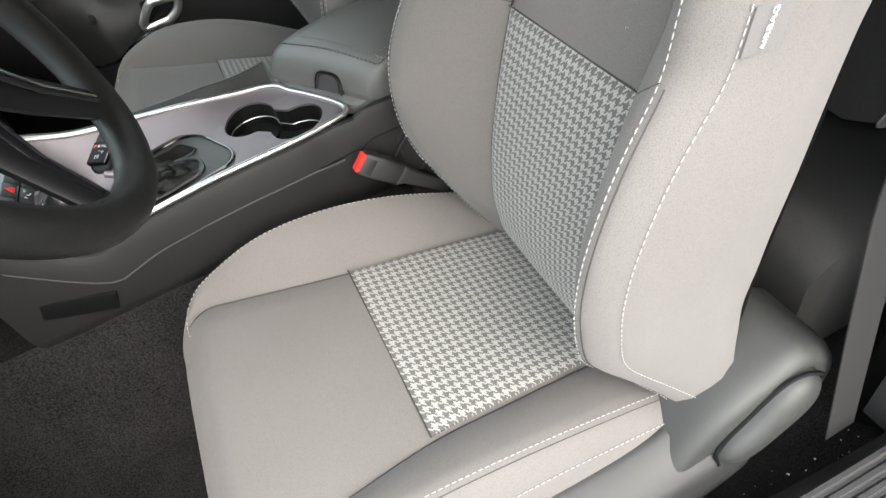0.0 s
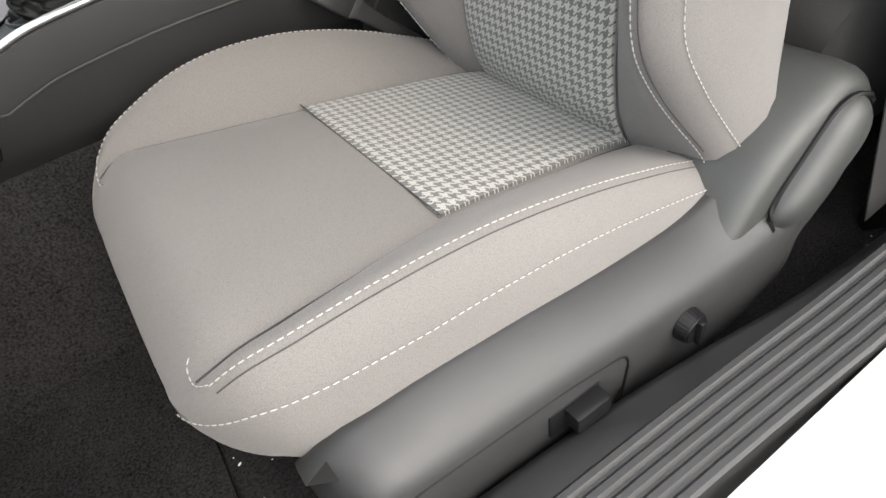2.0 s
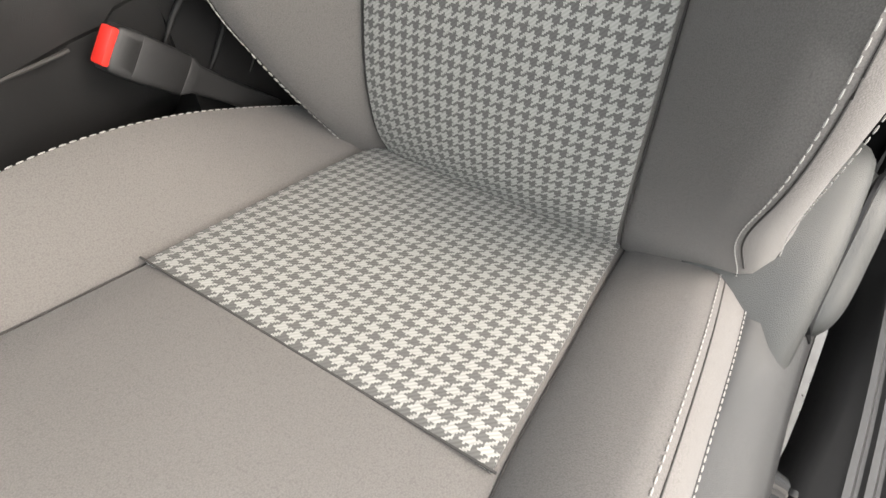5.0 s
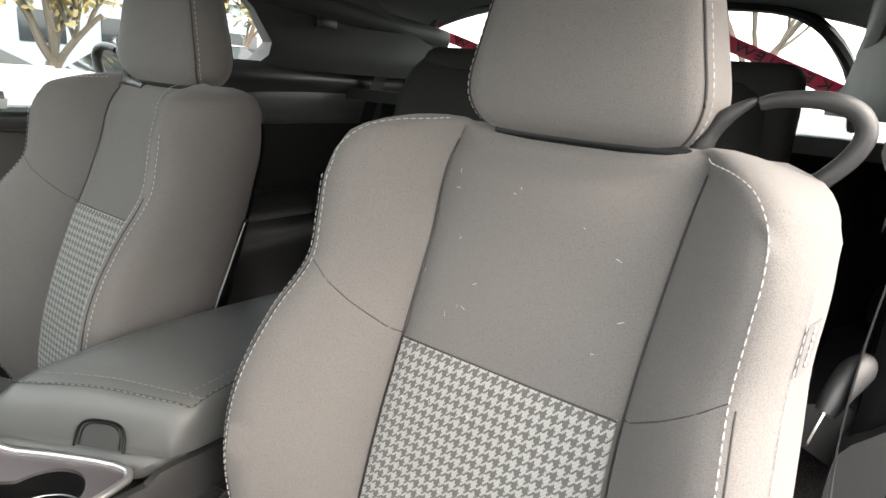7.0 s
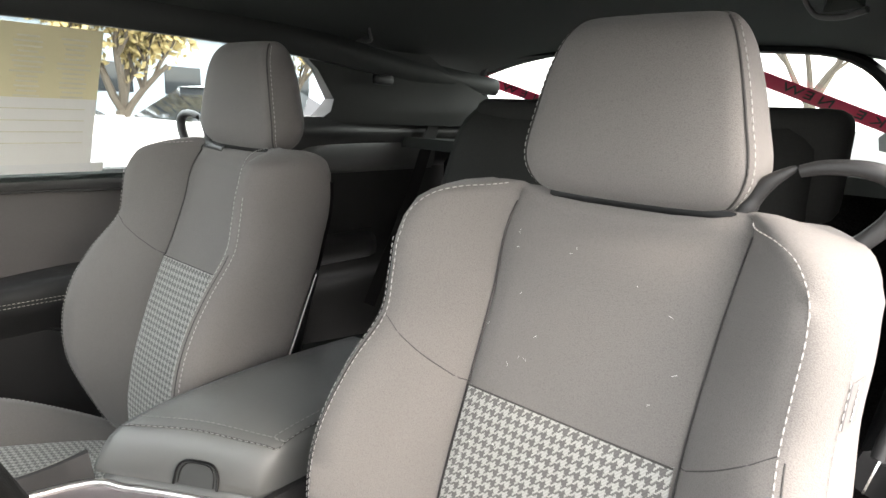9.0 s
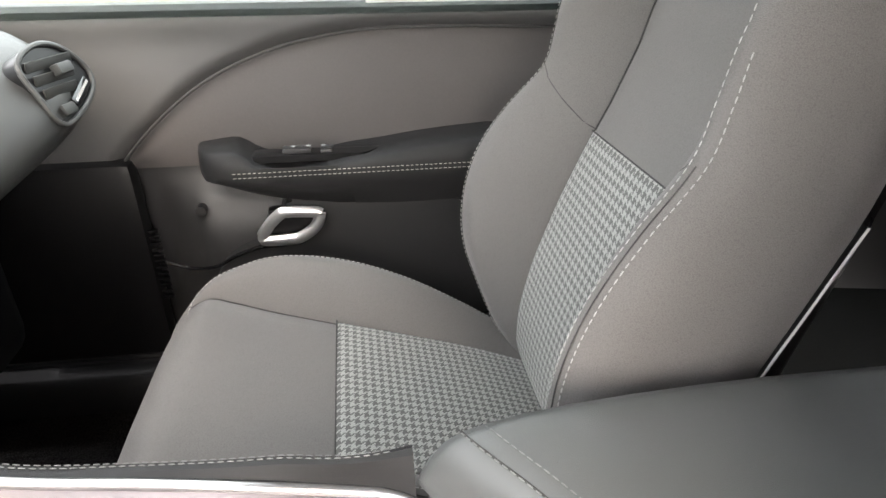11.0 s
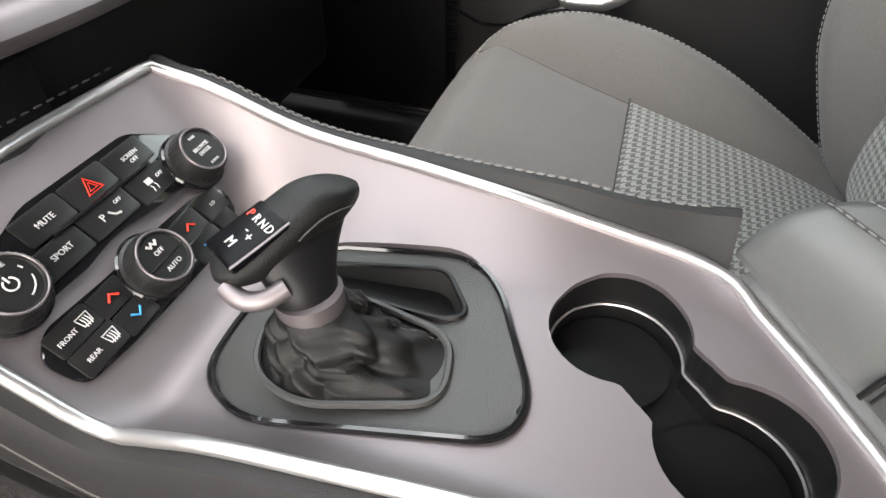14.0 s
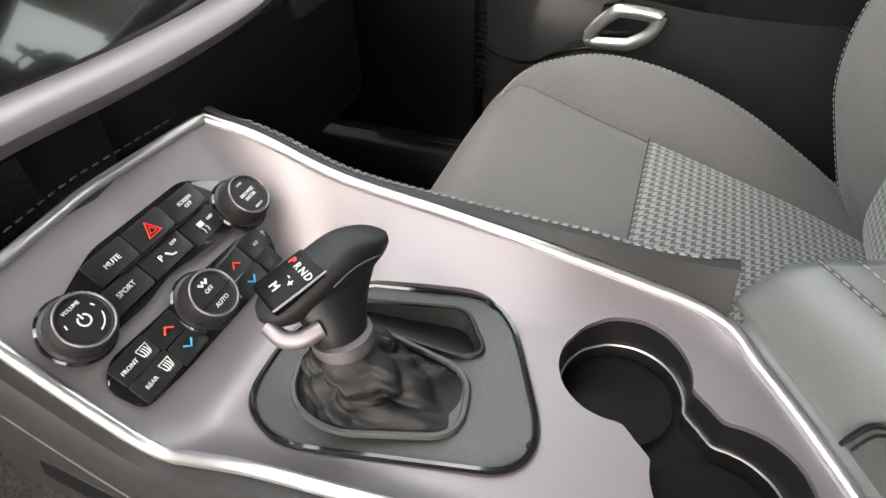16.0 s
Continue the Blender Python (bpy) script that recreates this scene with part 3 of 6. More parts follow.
    for s in (1, -1):
        line = [M(x, s * (profile(x, s < 0)[8][0] + 0.001), profile(x, s < 0)[8][1] + 0.0004) for x in np.linspace(-0.012, 0.475, 70)]
        stitches(line, bm=bm)
        low = [M(x - 0.0006, s * (profile(x, s < 0)[10][0] + 0.0012), profile(x, s < 0)[10][1] + 0.0006) for x in [-0.0465 + 0.5365 * (i / 90) ** 2.2 for i in range(91)]]
        stitches(low, bm=bm)
        w0 = profile(-0.012)[8][0]
        curl = smooth([M(x, s * y, top_at(x, s * y) + 0.0008) for x, y in ((-0.012, w0), (-0.02, w0 - 0.012), (-0.023, w0 - 0.024), (-0.021, w0 - 0.036), (-0.014, w0 - 0.04))], 5)
        stitches(curl, bm=bm)
    tagged(part("stitching", bm, THREAD, cushion, "pale contrast stitching"), kind="stuff")

    # backrest
    M = lambda x, s, z: (x + dx + (lean - dx) * min(1, max(0, (z - 0.3) / 0.36)), yc + sg * s, z)
    def low(z, s):
        t = max(0.0, min(1.0, (0.44 - z) / 0.2)) if driver and s < 0 else 0.0
        return t * t * (3 - 2 * t)
    def side_x(z, s): return xs_(z) + 0.035 * low(z, s)
    def side_w(z, s): return lerp(ws_(z), 0.224, low(z, s))
    def side_o(z, s): return lerp(wo_(z), 0.252, low(z, s))
    rings = []
    zs_rows = [0.165 + 0.655 * k / 52 for k in range(53)] + [0.829, 0.836, 0.841, 0.844]
    for z in zs_rows:
        zz = min(z, 0.82)
        c, w, xb = xc(zz), wc(zz), xb_(zz)
        k = 1.0
        if z > 0.82:
            k = math.sqrt(max(0.02, 1 - ((z - 0.82) / 0.0245) ** 2))
        crown = lambda s: z - (0.011 if s > 0 else 0.022) * max(0, (abs(s) - 0.13) / 0.09) ** 2 * min(1, max(0, (z - 0.74) / 0.09)) - 0.015 * max(0, 1 - (abs(s) / 0.127) ** 4) * min(1, max(0, (z - 0.77) / 0.06))
        ring = []
        for sd in (1, -1):
            xs, ws, wo = side_x(zz, sd), side_w(zz, sd), side_o(zz, sd)
            half = [(0, c - 0.002), (w * 0.4, c - 0.002), (w * 0.75, c - 0.001), (w - 0.007, c + 0.001), (w, c + 0.006), (w + 0.008, lerp(c, xs, 0.12)), (lerp(w, ws, 0.45), lerp(c, xs, 0.55)), (lerp(w, ws, 0.75), lerp(c, xs, 0.86)),
                    (ws, xs), (lerp(ws, wo, 0.4), xs + 0.006), (lerp(ws, wo, 0.8), xs + 0.026), (wo, xs + 0.055), (wo + 0.002, lerp(xs, xb, 0.6)), (wo - 0.004, xb - 0.03), (wo - 0.03, xb - 0.003), (wo * 0.5, xb + 0.003)]
            m = xb - 0.05
            pts = [(sd * s * (0.9 + 0.1 * k), m + (x - m) * k) for s, x in half]
            ring += [M(x, s, crown(s)) for s, x in (pts if sd > 0 else pts[:0:-1])]
        rings.append(ring)
    back = part("backrest", loft(rings), FABRIC, root, angle=60)
    def bins(u, v):
        w = wc(u) - 0.004
        edge = max(0, min(1, (1 - abs(v)) * 12, (0.6225 - u) * 150))
        return M(xc(u) - 0.002 + 0.002 * v * v - 0.0028 * edge, v * w, u)
    part("back_insert", sheet(bins, [0.22 + 0.402 * i / 60 for i in range(61)], np.linspace(-1, 1, 31), lambda u, v: (v * 0.122, u * 1.03), 0.004, (1, 0, 0)), CHECK, back, "black and white houndstooth cloth")
    seam_b = lambda bm: part("seam", bm, SEAM, back, "dark sunken seam")
    for s in (1, -1):
        seam_b(tube([M(xc(z) + 0.003, s * wc(z), z) for z in np.linspace(0.24, 0.82, 40)], 0.0009, 6))
        crease = []
        for k in np.linspace(0, 1, 16):
            z, w = lerp(0.6225, 0.693, k), lerp(0.119, 0.199, k)
            a, b = wc(z), ws_(z)
            x = np.interp(w, [a, a + 0.008, lerp(a, b, 0.45), lerp(a, b, 0.75), b], [xc(z) + 0.006, lerp(xc(z), xs_(z), 0.12), lerp(xc(z), xs_(z), 0.55), lerp(xc(z), xs_(z), 0.86), xs_(z)])
            crease.append(M(float(x) + 0.0002, s * w, z))
        seam_b(tube(crease, 0.0007, 6))
        seam_b(tube([M(side_x(z, s) + 0.0017, s * (side_w(z, s) + 0.005), z) for z in np.linspace(0.27, 0.69, 40)], 0.0007, 6))
    seam_b(tube([M(xc(0.6225) - 0.002, s, 0.6225) for s in np.linspace(-0.116, 0.116, 9)], 0.001, 6))
    bm = bmesh.new()
    for s in (1, -1):
        stitches([M(side_x(z, s) - 0.0016, s * (side_w(z, s) + 0.0005), z - 0.011 * max(0, (side_w(z, s) - 0.13) / 0.09) ** 2 * min(1, max(0, (z - 0.74) / 0.09))) for z in np.linspace(0.25, 0.80, 80)], bm=bm)
        if s > 0:
            stitches([M(xs_(z) + 0.0045, lerp(ws_(z), wo_(z), 0.42), z) for z in np.linspace(0.3, 0.78, 70)], bm=bm)
        drop = 0.0 if s > 0 else 0.006
        top = smooth([M(x, s * y, z - drop) for x, y, z in ((0.4965, 0.199, 0.795), (0.504, 0.194, 0.812), (0.522, 0.18, 0.829), (0.545, 0.16, 0.837), (0.572, 0.138, 0.84), (0.60, 0.128, 0.842))], 5)
        stitches(top, bm=bm)
        if s < 0:
            stitches([M(side_x(z, s) + 0.031, s * (lerp(side_w(z, s), side_o(z, s), 0.84) + 0.0014), z) for z in np.linspace(0.27, 0.77, 80)], bm=bm)
    tagged(part("stitching", bm, THREAD, back, "pale contrast stitching"), kind="stuff")
    # hard shell at the back
    rings = [[M(ip(z, SZ, BB) + a, s, z) for s, a in ((-wo_(z) + 0.012, -0.012), (-wo_(z) * 0.6, 0.012), (0, 0.016), (wo_(z) * 0.6, 0.012), (wo_(z) - 0.012, -0.012), (0, 0.002))] for z in np.linspace(0.24, 0.79, 24)]
    part("back_shell", loft(rings), BLACK, root, "black plastic back shell")
    zz_ = np.linspace(0.27, 0.645, 20)
    rise = lambda z: 0.05 * (1 - (z - 0.25) / 0.4) + 0.008
    rings = [[M(xb_(z) + a, b + wo_(z), z) for a, b in ((-0.02 - rise(z), -0.004), (-0.02 - rise(z), 0.0038), (-0.03, 0.0018), (-0.018, -0.006), (0.002, -0.027), (-0.004, -0.035))] for z in zz_]
    edge_panel = part("rear_edge", loft(rings), BLACK, root, "black vinyl rear edge of the backrest", 60)
    part("piping", tube([M(xb_(z) - 0.021 - rise(z), wo_(z) + 0.0035, z) for z in zz_], 0.0013, 6), THREAD, edge_panel, "pale piping")
    # side label on the outer bolster
    if driver:
        tg = []
        for z in (0.709, 0.743):
            tg.append([M(xs_(z) + a, -(lerp(ws_(z), wo_(z), 0.84) + b), z) for a, b in ((0.034, 0.0012), (0.062, 0.0058), (0.062, 0.0072), (0.034, 0.0026))])
        lab = part("airbag_label", loft(tg), TAG, root, "grey sewn airbag label with white lettering")
        mtx = Matrix.Translation((xs_(0.726) + 0.0485, yc - lerp(ws_(0.726), wo_(0.726), 0.84) - 0.0053, 0.726)) @ Matrix(((0.17, -0.97, 0), (-0.03, -0.17, -1), (0.985, 0.17, 0))).to_4x4()
        words("AIRBAG", 0.0088, mtx, LABEL, "lettering", lab)

    # head restraint
    def head_at(t):
        k = (1 - abs(2 * t - 1) ** 4) ** 0.5 if 0 < t < 1 else 0.0
        w = ip(t, [0, 0.18, 0.5, 0.85, 1], [0.124, 0.129, 0.117, 0.1, 0.094]) * (0.72 + 0.28 * k)
        f, b = 0.594 + 0.014 * t, 0.685 - 0.006 * t
        m = (f + b) / 2 + 0.006
        return w, m - (m - f) * (0.22 + 0.78 * k), m + (b - m) * (0.22 + 0.78 * k), 0.832 + 0.188 * t
    rings = []
    for k in range(33):
        w, f, b, z = head_at((1 - math.cos(math.pi * k / 32)) / 2)
        half = [(0, f - 0.004), (w * 0.45, f - 0.003), (w * 0.78, f), (w * 0.88, f + 0.004), (w * 0.92, f + 0.011), (w * 0.96, lerp(f, b, 0.25)), (w, lerp(f, b, 0.5)), (w * 0.985, lerp(f, b, 0.72)), (w * 0.9, lerp(f, b, 0.93)), (w * 0.6, b)]
        rings.append([M(x, s + 0.002, z) for s, x in half] + [M(x, 0.002 - s, z) for s, x in half[:0:-1]])
    head = part("head_restraint", loft(rings), FABRIC, root, angle=60)
    for s in (1, -1):
        line = [(w * 0.922, f + 0.0095, z) for w, f, b, z in (head_at(t) for t in np.linspace(0.03, 0.97, 30))]
        part("seam", tube([M(x, s * w + 0.002, z) for w, x, z in line], 0.0012, 6), SEAM, head, "dark sunken seam")
        tagged(part("stitching", stitches([M(x + 0.004, s * (w + 0.0045) + 0.002, z) for w, x, z in line]), THREAD, head, "pale contrast stitching"), kind="stuff")
    for s in (0.055, -0.055):
        part("headrest_post", tube([M(0.655, s, 0.80), M(0.655, s, 0.86)], 0.006, 10), CHROME, root, "bright steel post")
    part("headrest_base", box(M(0.642, -0.01, 0.833), (0.05, 0.2, 0.014), 0.005), BLACK, root, "black plastic base")
    # belt guide loop
    loop = [(-0.152, 0.881), (-0.17, 0.886), (-0.198, 0.887), (-0.218, 0.881), (-0.227, 0.868), (-0.224, 0.852), (-0.213, 0.835), (-0.198, 0.822), (-0.167, 0.818), (-0.135, 0.822), (-0.11, 0.826), (-0.085, 0.826), (-0.05, 0.824)]
    LX = 0.63 if driver else 0.62
    bg = part("belt_guide", tube(smooth([M(LX, s, z) for s, z in loop], 5), [0.0055 + 0.0022 * min(1, i / 12) + 0.0016 * min(1, max(0, (i - 40) / 12)) for i in range(61)], 12, flat=1.2, up=(1, 0, 0)), PLASTIC, root, "dark grey plastic belt guide loop", 60)
    part("belt_guide_horn", tube(smooth([M(LX, s, z) for s, z in ((-0.09, 0.826), (-0.108, 0.832), (-0.116, 0.847), (-0.128, 0.868), (-0.149, 0.884))], 5), [0.0095] * 6 + [0.0088] * 5 + [0.0075] * 5 + [0.0065, 0.0056, 0.0045, 0.0036, 0.002], 12, up=(1, 0, 0)), PLASTIC, bg, "", 60)
    # side shroud, outer side
    M = MC if driver else M
    T = [(0.0, 0.295, 0.262, 0.2), (0.03, 0.308, 0.288, 0.17), (0.08, 0.309, 0.284, 0.16), (0.19, 0.295, 0.268, 0.135), (0.32, 0.268, 0.243, 0.095), (0.42, 0.258, 0.226, 0.088), (0.47, 0.266, 0.226, 0.1), (0.51, 0.28, 0.235, 0.115), (0.56, 0.292, 0.245, 0.17), (0.6, 0.3, 0.265, 0.215)]
    rings = []
    for x in np.linspace(0.0, 0.6, 30):
        t, e, b = (ip(x, [q[0] for q in T], [q[k] for q in T]) for k in (1, 2, 3))
        o = 0.29 - 0.04 * max(0, 1 - x / 0.05) ** 2 - 0.02 * max(0, (x - 0.5) / 0.1)
        rings.append([M(x, -s, z) for s, z in ((0.215, b), (0.215, t - 0.01), (0.228, t), (0.244, t), (o - 0.022, lerp(t, e, 0.6)), (o - 0.008, e + 0.002), (o, e - 0.012), (o - 0.002, lerp(e, b, 0.5)), (o - 0.012, b + 0.008), (o - 0.03, b))])
    sh = part("side_shroud", loft(rings), PLASTIC, root, "charcoal plastic seat side shroud")
    # hinge cover up to the backrest, with the recline paddle
    if driver:
        wing = [(0.43, 0.1), (0.447, 0.17), (0.474, 0.212), (0.502, 0.247), (0.534, 0.277), (0.578, 0.301), (0.635, 0.322), (0.678, 0.304), (0.706, 0.256), (0.69, 0.18), (0.648, 0.14), (0.618, 0.116), (0.595, 0.06), (0.5, 0.065)]
        edge = smooth([(x, 0, z) for x, z in wing], 4, True)
        mid = sum(edge, Vector()) / len(edge)
        bm = loft([[Vector((mid.x + (p.x - mid.x) * q, y, mid.z + (p.z - mid.z) * q)) for p in edge] for y, q in ((-0.56, 1.0), (-0.636, 1.0), (-0.65, 0.988), (-0.66, 0.96), (-0.667, 0.91), (-0.67, 0.82))])
        # same plastic as the shroud; the lighter DASH paints in the light on cover and paddle
        part("hinge_cover", bm, DASH, root, "charcoal plastic hinge cover, colour raised for the light on it", 60)
        lv = []
        for k in range(24):
            t = k / 23
            e = math.sqrt(max(0.03, 1 - abs(2 * t - 1) ** 4))
            cx, cz, hw = lerp(0.53, 0.652, t), lerp(0.19, 0.292, t), ip(t, [0, 0.4, 0.8, 1], [0.026, 0.029, 0.035, 0.034]) * e
            lv.append([(cx - 0.67 * a * hw, -0.668 - d * e, cz + 0.74 * a * hw) for a, d in ((-1, -0.01), (-1, 0.012), (-0.86, 0.022), (-0.45, 0.027), (0.45, 0.027), (0.86, 0.022), (1, 0.012), (1, -0.01))])
        paddle = part("recline_lever", loft(lv), DASH, root, "dark grey paddle lever, colour raised for the light on it", 60)
        rimline = [Vector(r[0]) + Vector((0, -0.013, 0)) for r in lv] + [Vector(r[7]) + Vector((0, -0.013, 0)) for r in lv[::-1]]
        part("paddle_gap", tube(rimline, 0.0032, 6, True), BLACK, paddle, "dark gap round the paddle")
    if driver:
        k1 = bmesh.ops
        bm = bmesh.new()
        k1.create_cone(bm, cap_ends=True, segments=28, radius1=0.019, radius2=0.016, depth=0.016, matrix=Matrix.Translation(M(0.338, -0.296, 0.203)) @ pose(0, 0, 0, 90, 0, 0))
        k1.bevel(bm, geom=bm.edges[:], offset=0.002, segments=2, affect="EDGES")
        kn = part("round_knob", bm, BLACK, root, "round black lumbar knob")
        part("knob_grip", box(M(0.338, -0.306, 0.203), (0.008, 0.008, 0.03), 0.003), BLACK, kn)
        part("switch_recess", box(M(0.203, -0.288, 0.212), (0.062, 0.006, 0.034), 0.004), BLACK, root, "dark recess")
        field = rounded([(0.045, 0.272), (0.2, 0.247), (0.27, 0.228), (0.255, 0.165), (0.2, 0.155), (0.06, 0.19)], 0.02, 4)
        part("recess_line", tube([M(x, -0.2893, z) for x, z in field], 0.0016, 6, True), BLACK, sh, "shallow recess edge")
        part("slide_switch", box(M(0.21, -0.297, 0.215), (0.042, 0.022, 0.022), 0.005), BLACK, root, "black seat adjuster switch")
    # rails under the cushion
    for s in (0.17, -0.17):
        part("seat_rail", box(M(0.25, s, 0.05), (0.55, 0.035, 0.07), 0.006), BLACK, root, "black steel slide rail")
    part("seat_base", box(M(0.26, 0, 0.14), (0.42, 0.40, 0.12), 0.02), BLACK, root, "black seat underframe")
    return root


def lint(at, n, seed):
    rg = random.Random(seed)
    bm = bmesh.new()
    for k in range(n):
        p = Vector(at(rg))
        d = Vector((rg.uniform(-0.3, 0.3), rg.uniform(-1, 1), rg.uniform(-1, 1))).normalized() * rg.uniform(0.0008, 0.003)
        c = Vector((0, rg.uniform(-1, 1), rg.uniform(-1, 1))) * 0.0012
        tube([p - d, p + c, p + d], 0.00016, 4, bm=bm)
    return bm
def back_spot(rg):
    z, s = rg.uniform(0.45, 0.8), rg.uniform(-0.11, 0.11)
    return (xc(z) - 0.0056, -0.38 + s, z)
single("lint", lint(back_spot, 28, 5), LABEL, "pale lint fibres clinging to the driver backrest", "lint", kind="stuff")


ds = seat(-0.38, 1, 0.0, 0.0, True)
ps = seat(0.38, -1, -0.025, 0.012, False)
tagged(ps, label="grey cloth passenger bucket seat with houndstooth check inserts beside the console")
tagged(ds, label="grey cloth driver bucket seat with houndstooth inserts and side shroud")

# ---- centre console ----
con = thing("center_console", (0.1, 0, 0.0), "charcoal center console with a satin silver top plate", "console")
def con_d(x):
    return ip(x, [-0.178, -0.1, 0.0, 0.1, 0.2, 0.25, 0.29, 0.316, 0.329, 0.334], [-0.11, -0.107, -0.104, -0.101, -0.096, -0.09, -0.082, -0.076, -0.07, -0.061])
def con_p(x):
    return ip(x, [-0.178, -0.15, -0.058, 0.04, 0.125, 0.2, 0.23, 0.25, 0.27, 0.29, 0.31, 0.325, 0.332, 0.334], [0.128, 0.138, 0.136, 0.125, 0.115, 0.108, 0.101, 0.09, 0.069, 0.037, 0.0, -0.03, -0.046, -0.055])
def con_z(x, y):
    """Height of the console's top plate."""
    z = ip(x, [-0.24, -0.2, -0.135, -0.1, -0.075, -0.06, -0.04, 0.0, 0.1, 0.2, 0.32], [0.578, 0.54, 0.4785, 0.445, 0.4215, 0.413, 0.4145, 0.423, 0.435, 0.443, 0.455])
    if y < 0:
        lip = max(0, (-y - 0.07) / 0.032)
        return z + ip(x, [-0.2, -0.09, -0.05, 0.06, 0.2, 0.32], [0.002, 0.004, 0.014, 0.02, 0.02, 0.014]) * min(1.2, lip) ** 1.6
    zp = ip(x, [-0.2, -0.178, -0.15, -0.1, -0.058, 0.04, 0.125, 0.2, 0.24, 0.32], [0.53, 0.519, 0.506, 0.487, 0.478, 0.472, 0.466, 0.457, 0.456, 0.462])
    a = lerp(0.106, 0.06, min(1, max(0, (x + 0.15) / 0.1)))
    lip = max(0, (y - a) / max(0.02, con_p(x) - a)) if con_p(x) > a else 0.0
    return z + (zp - z) * min(1.1, lip) ** 1.4
def plate(u, v):
    x = lerp(-0.178, 0.334, u)
    y = lerp(con_d(x), con_p(x), (v + 1) / 2)
    return (x - 0.012 * (1 - u) ** 8 * (1 - abs(v)), y, con_z(x, y))
top = part("top_plate", sheet(plate, [1 - (1 - k / 89) ** 1.5 for k in range(90)], np.linspace(-1, 1, 56), None, 0.004, (0, 0, -1)), SILVER, con, "satin silver console plate")

CUP1, CUP2, CR = Vector((0.195, 0.041)), Vector((0.26, -0.027)), 0.0425
def cup_outline(grow=0.0, n=96):
    c = (CUP1 + CUP2) / 2
    ax = (CUP2 - CUP1).normalized()
    out = []
    for k in range(n):
        d = Vector((math.cos(k * math.tau / n), math.sin(k * math.tau / n)))
        r = 0.0
        for s in np.linspace(0, 0.12, 241):
            p = c + d * s
            q = p - c
            neck = abs(q.dot(ax)) < 0.03 and abs(q.dot(Vector((-ax.y, ax.x)))) < 0.027 + grow + 0.25 * max(0, abs(q.dot(ax)) - 0.012)
            if (p - CUP1).length < CR + grow or (p - CUP2).length < CR + grow or neck:
                r = s
        out.append(tuple(c + d * r))
    return out
BEZ = rounded([(-0.05, 0.008), (-0.025, 0.076), (0.09, 0.082), (0.117, 0.057), (0.155, -0.026), (0.146, -0.055), (0.0, -0.076), (-0.046, -0.05)], 0.022)
cut(top, [prism(cup_outline(), 0.35, 0.6), prism(BEZ, 0.38, 0.6)])
# raised bright edge line round the plate
xs_edge = [-0.178 + 0.512 * (1 - (1 - k / 69) ** 1.6) for k in range(70)]
rim = [(x, con_d(x), con_z(x, con_d(x)) + 0.001) for x in xs_edge] + [(x, con_p(x), con_z(x, con_p(x)) + 0.001) for x in xs_edge[::-1]]
rim += [Vector(plate(0, v)) + Vector((-0.001, 0, 0.002)) for v in np.linspace(0.9, -0.9, 12)]
part("edge_trim", tube(rim, 0.0046, 10, True), EDGE, con, "bright silver edge line")

# console body: sides down to the carpeted tunnel
def crest(x):
    """Height of the padded shoulder over the plate's passenger edge."""
    return ip(x, [-0.24, 0.0, 0.12, 0.18, 0.22, 0.24, 0.254], [0.004, 0.006, 0.017, 0.027, 0.034, 0.037, 0.039])
rings = []
for x in list(np.linspace(-0.215, 0.2535, 34)) + list(np.linspace(0.2545, 0.43, 14)):
    xx = min(max(x, -0.178), 0.334)
    past = x > 0.254
    wd, wp = max(-con_d(min(xx, 0.31)), 0.084), 0.09 if past else con_p(xx)
    zd, zp = max(con_z(min(xx, 0.31), -wd) - 0.004, ip(x, [0.31, 0.345, 0.36], [0.4, 0.461, 0.464])), con_z(xx, min(wp, con_p(xx))) - 0.004
    if x < -0.178:
        k = ((-0.178 - x) / 0.037) ** 2
        zd, zp = zd + 0.006 - 0.05 * k, zp + 0.006 - 0.05 * k
    up = -0.012 if past else crest(x)
    yc_ = wp + 0.012 if x < 0.15 or past else lerp(wp + 0.012, 0.111, min(1, (x - 0.15) / 0.08))
    low = zd - 0.03 if x > -0.178 else zd
    rings.append([(x, yy, zz) for yy, zz in (
        (-wd + 0.03, 0.27), (-wd - 0.006, 0.315), (-wd - 0.014, 0.335), (-wd - 0.0155, zd - 0.05), (-wd - 0.018, zd - 0.046), (-wd - 0.017, zd - 0.010), (-wd - 0.012, zd + 0.001), (-wd - 0.003, zd + 0.001), (-wd - 0.001, low), (wp + 0.001, low if x > -0.178 else zp),
        (wp + 0.0015, zp + min(0.003, up * 0.5)), (lerp(wp, yc_, 0.55), zp + up * 0.62), (lerp(wp, yc_, 0.86), zp + up * 0.95), (yc_ + 0.003, zp + up), (yc_ + 0.009, zp + up - 0.003), (yc_ + 0.014, zp + up - 0.018), (yc_ + 0.01, zp - 0.07), (wp + 0.006, 0.315), (wp - 0.03, 0.27))])
body = part("console_body", loft(rings), CONSKIN, con, "charcoal soft vinyl console sides", 60)
cut(body, [prism(cup_outline(0.004), 0.33, 0.6), prism(BEZ, 0.37, 0.6)])
part("side_crease", tube([(x, con_d(min(x, 0.25)) - 0.0168, con_z(x, con_d(x)) - 0.0525) for x in np.linspace(-0.17, 0.3, 30)], 0.0018, 6), SEAM, con, "dark joint line")
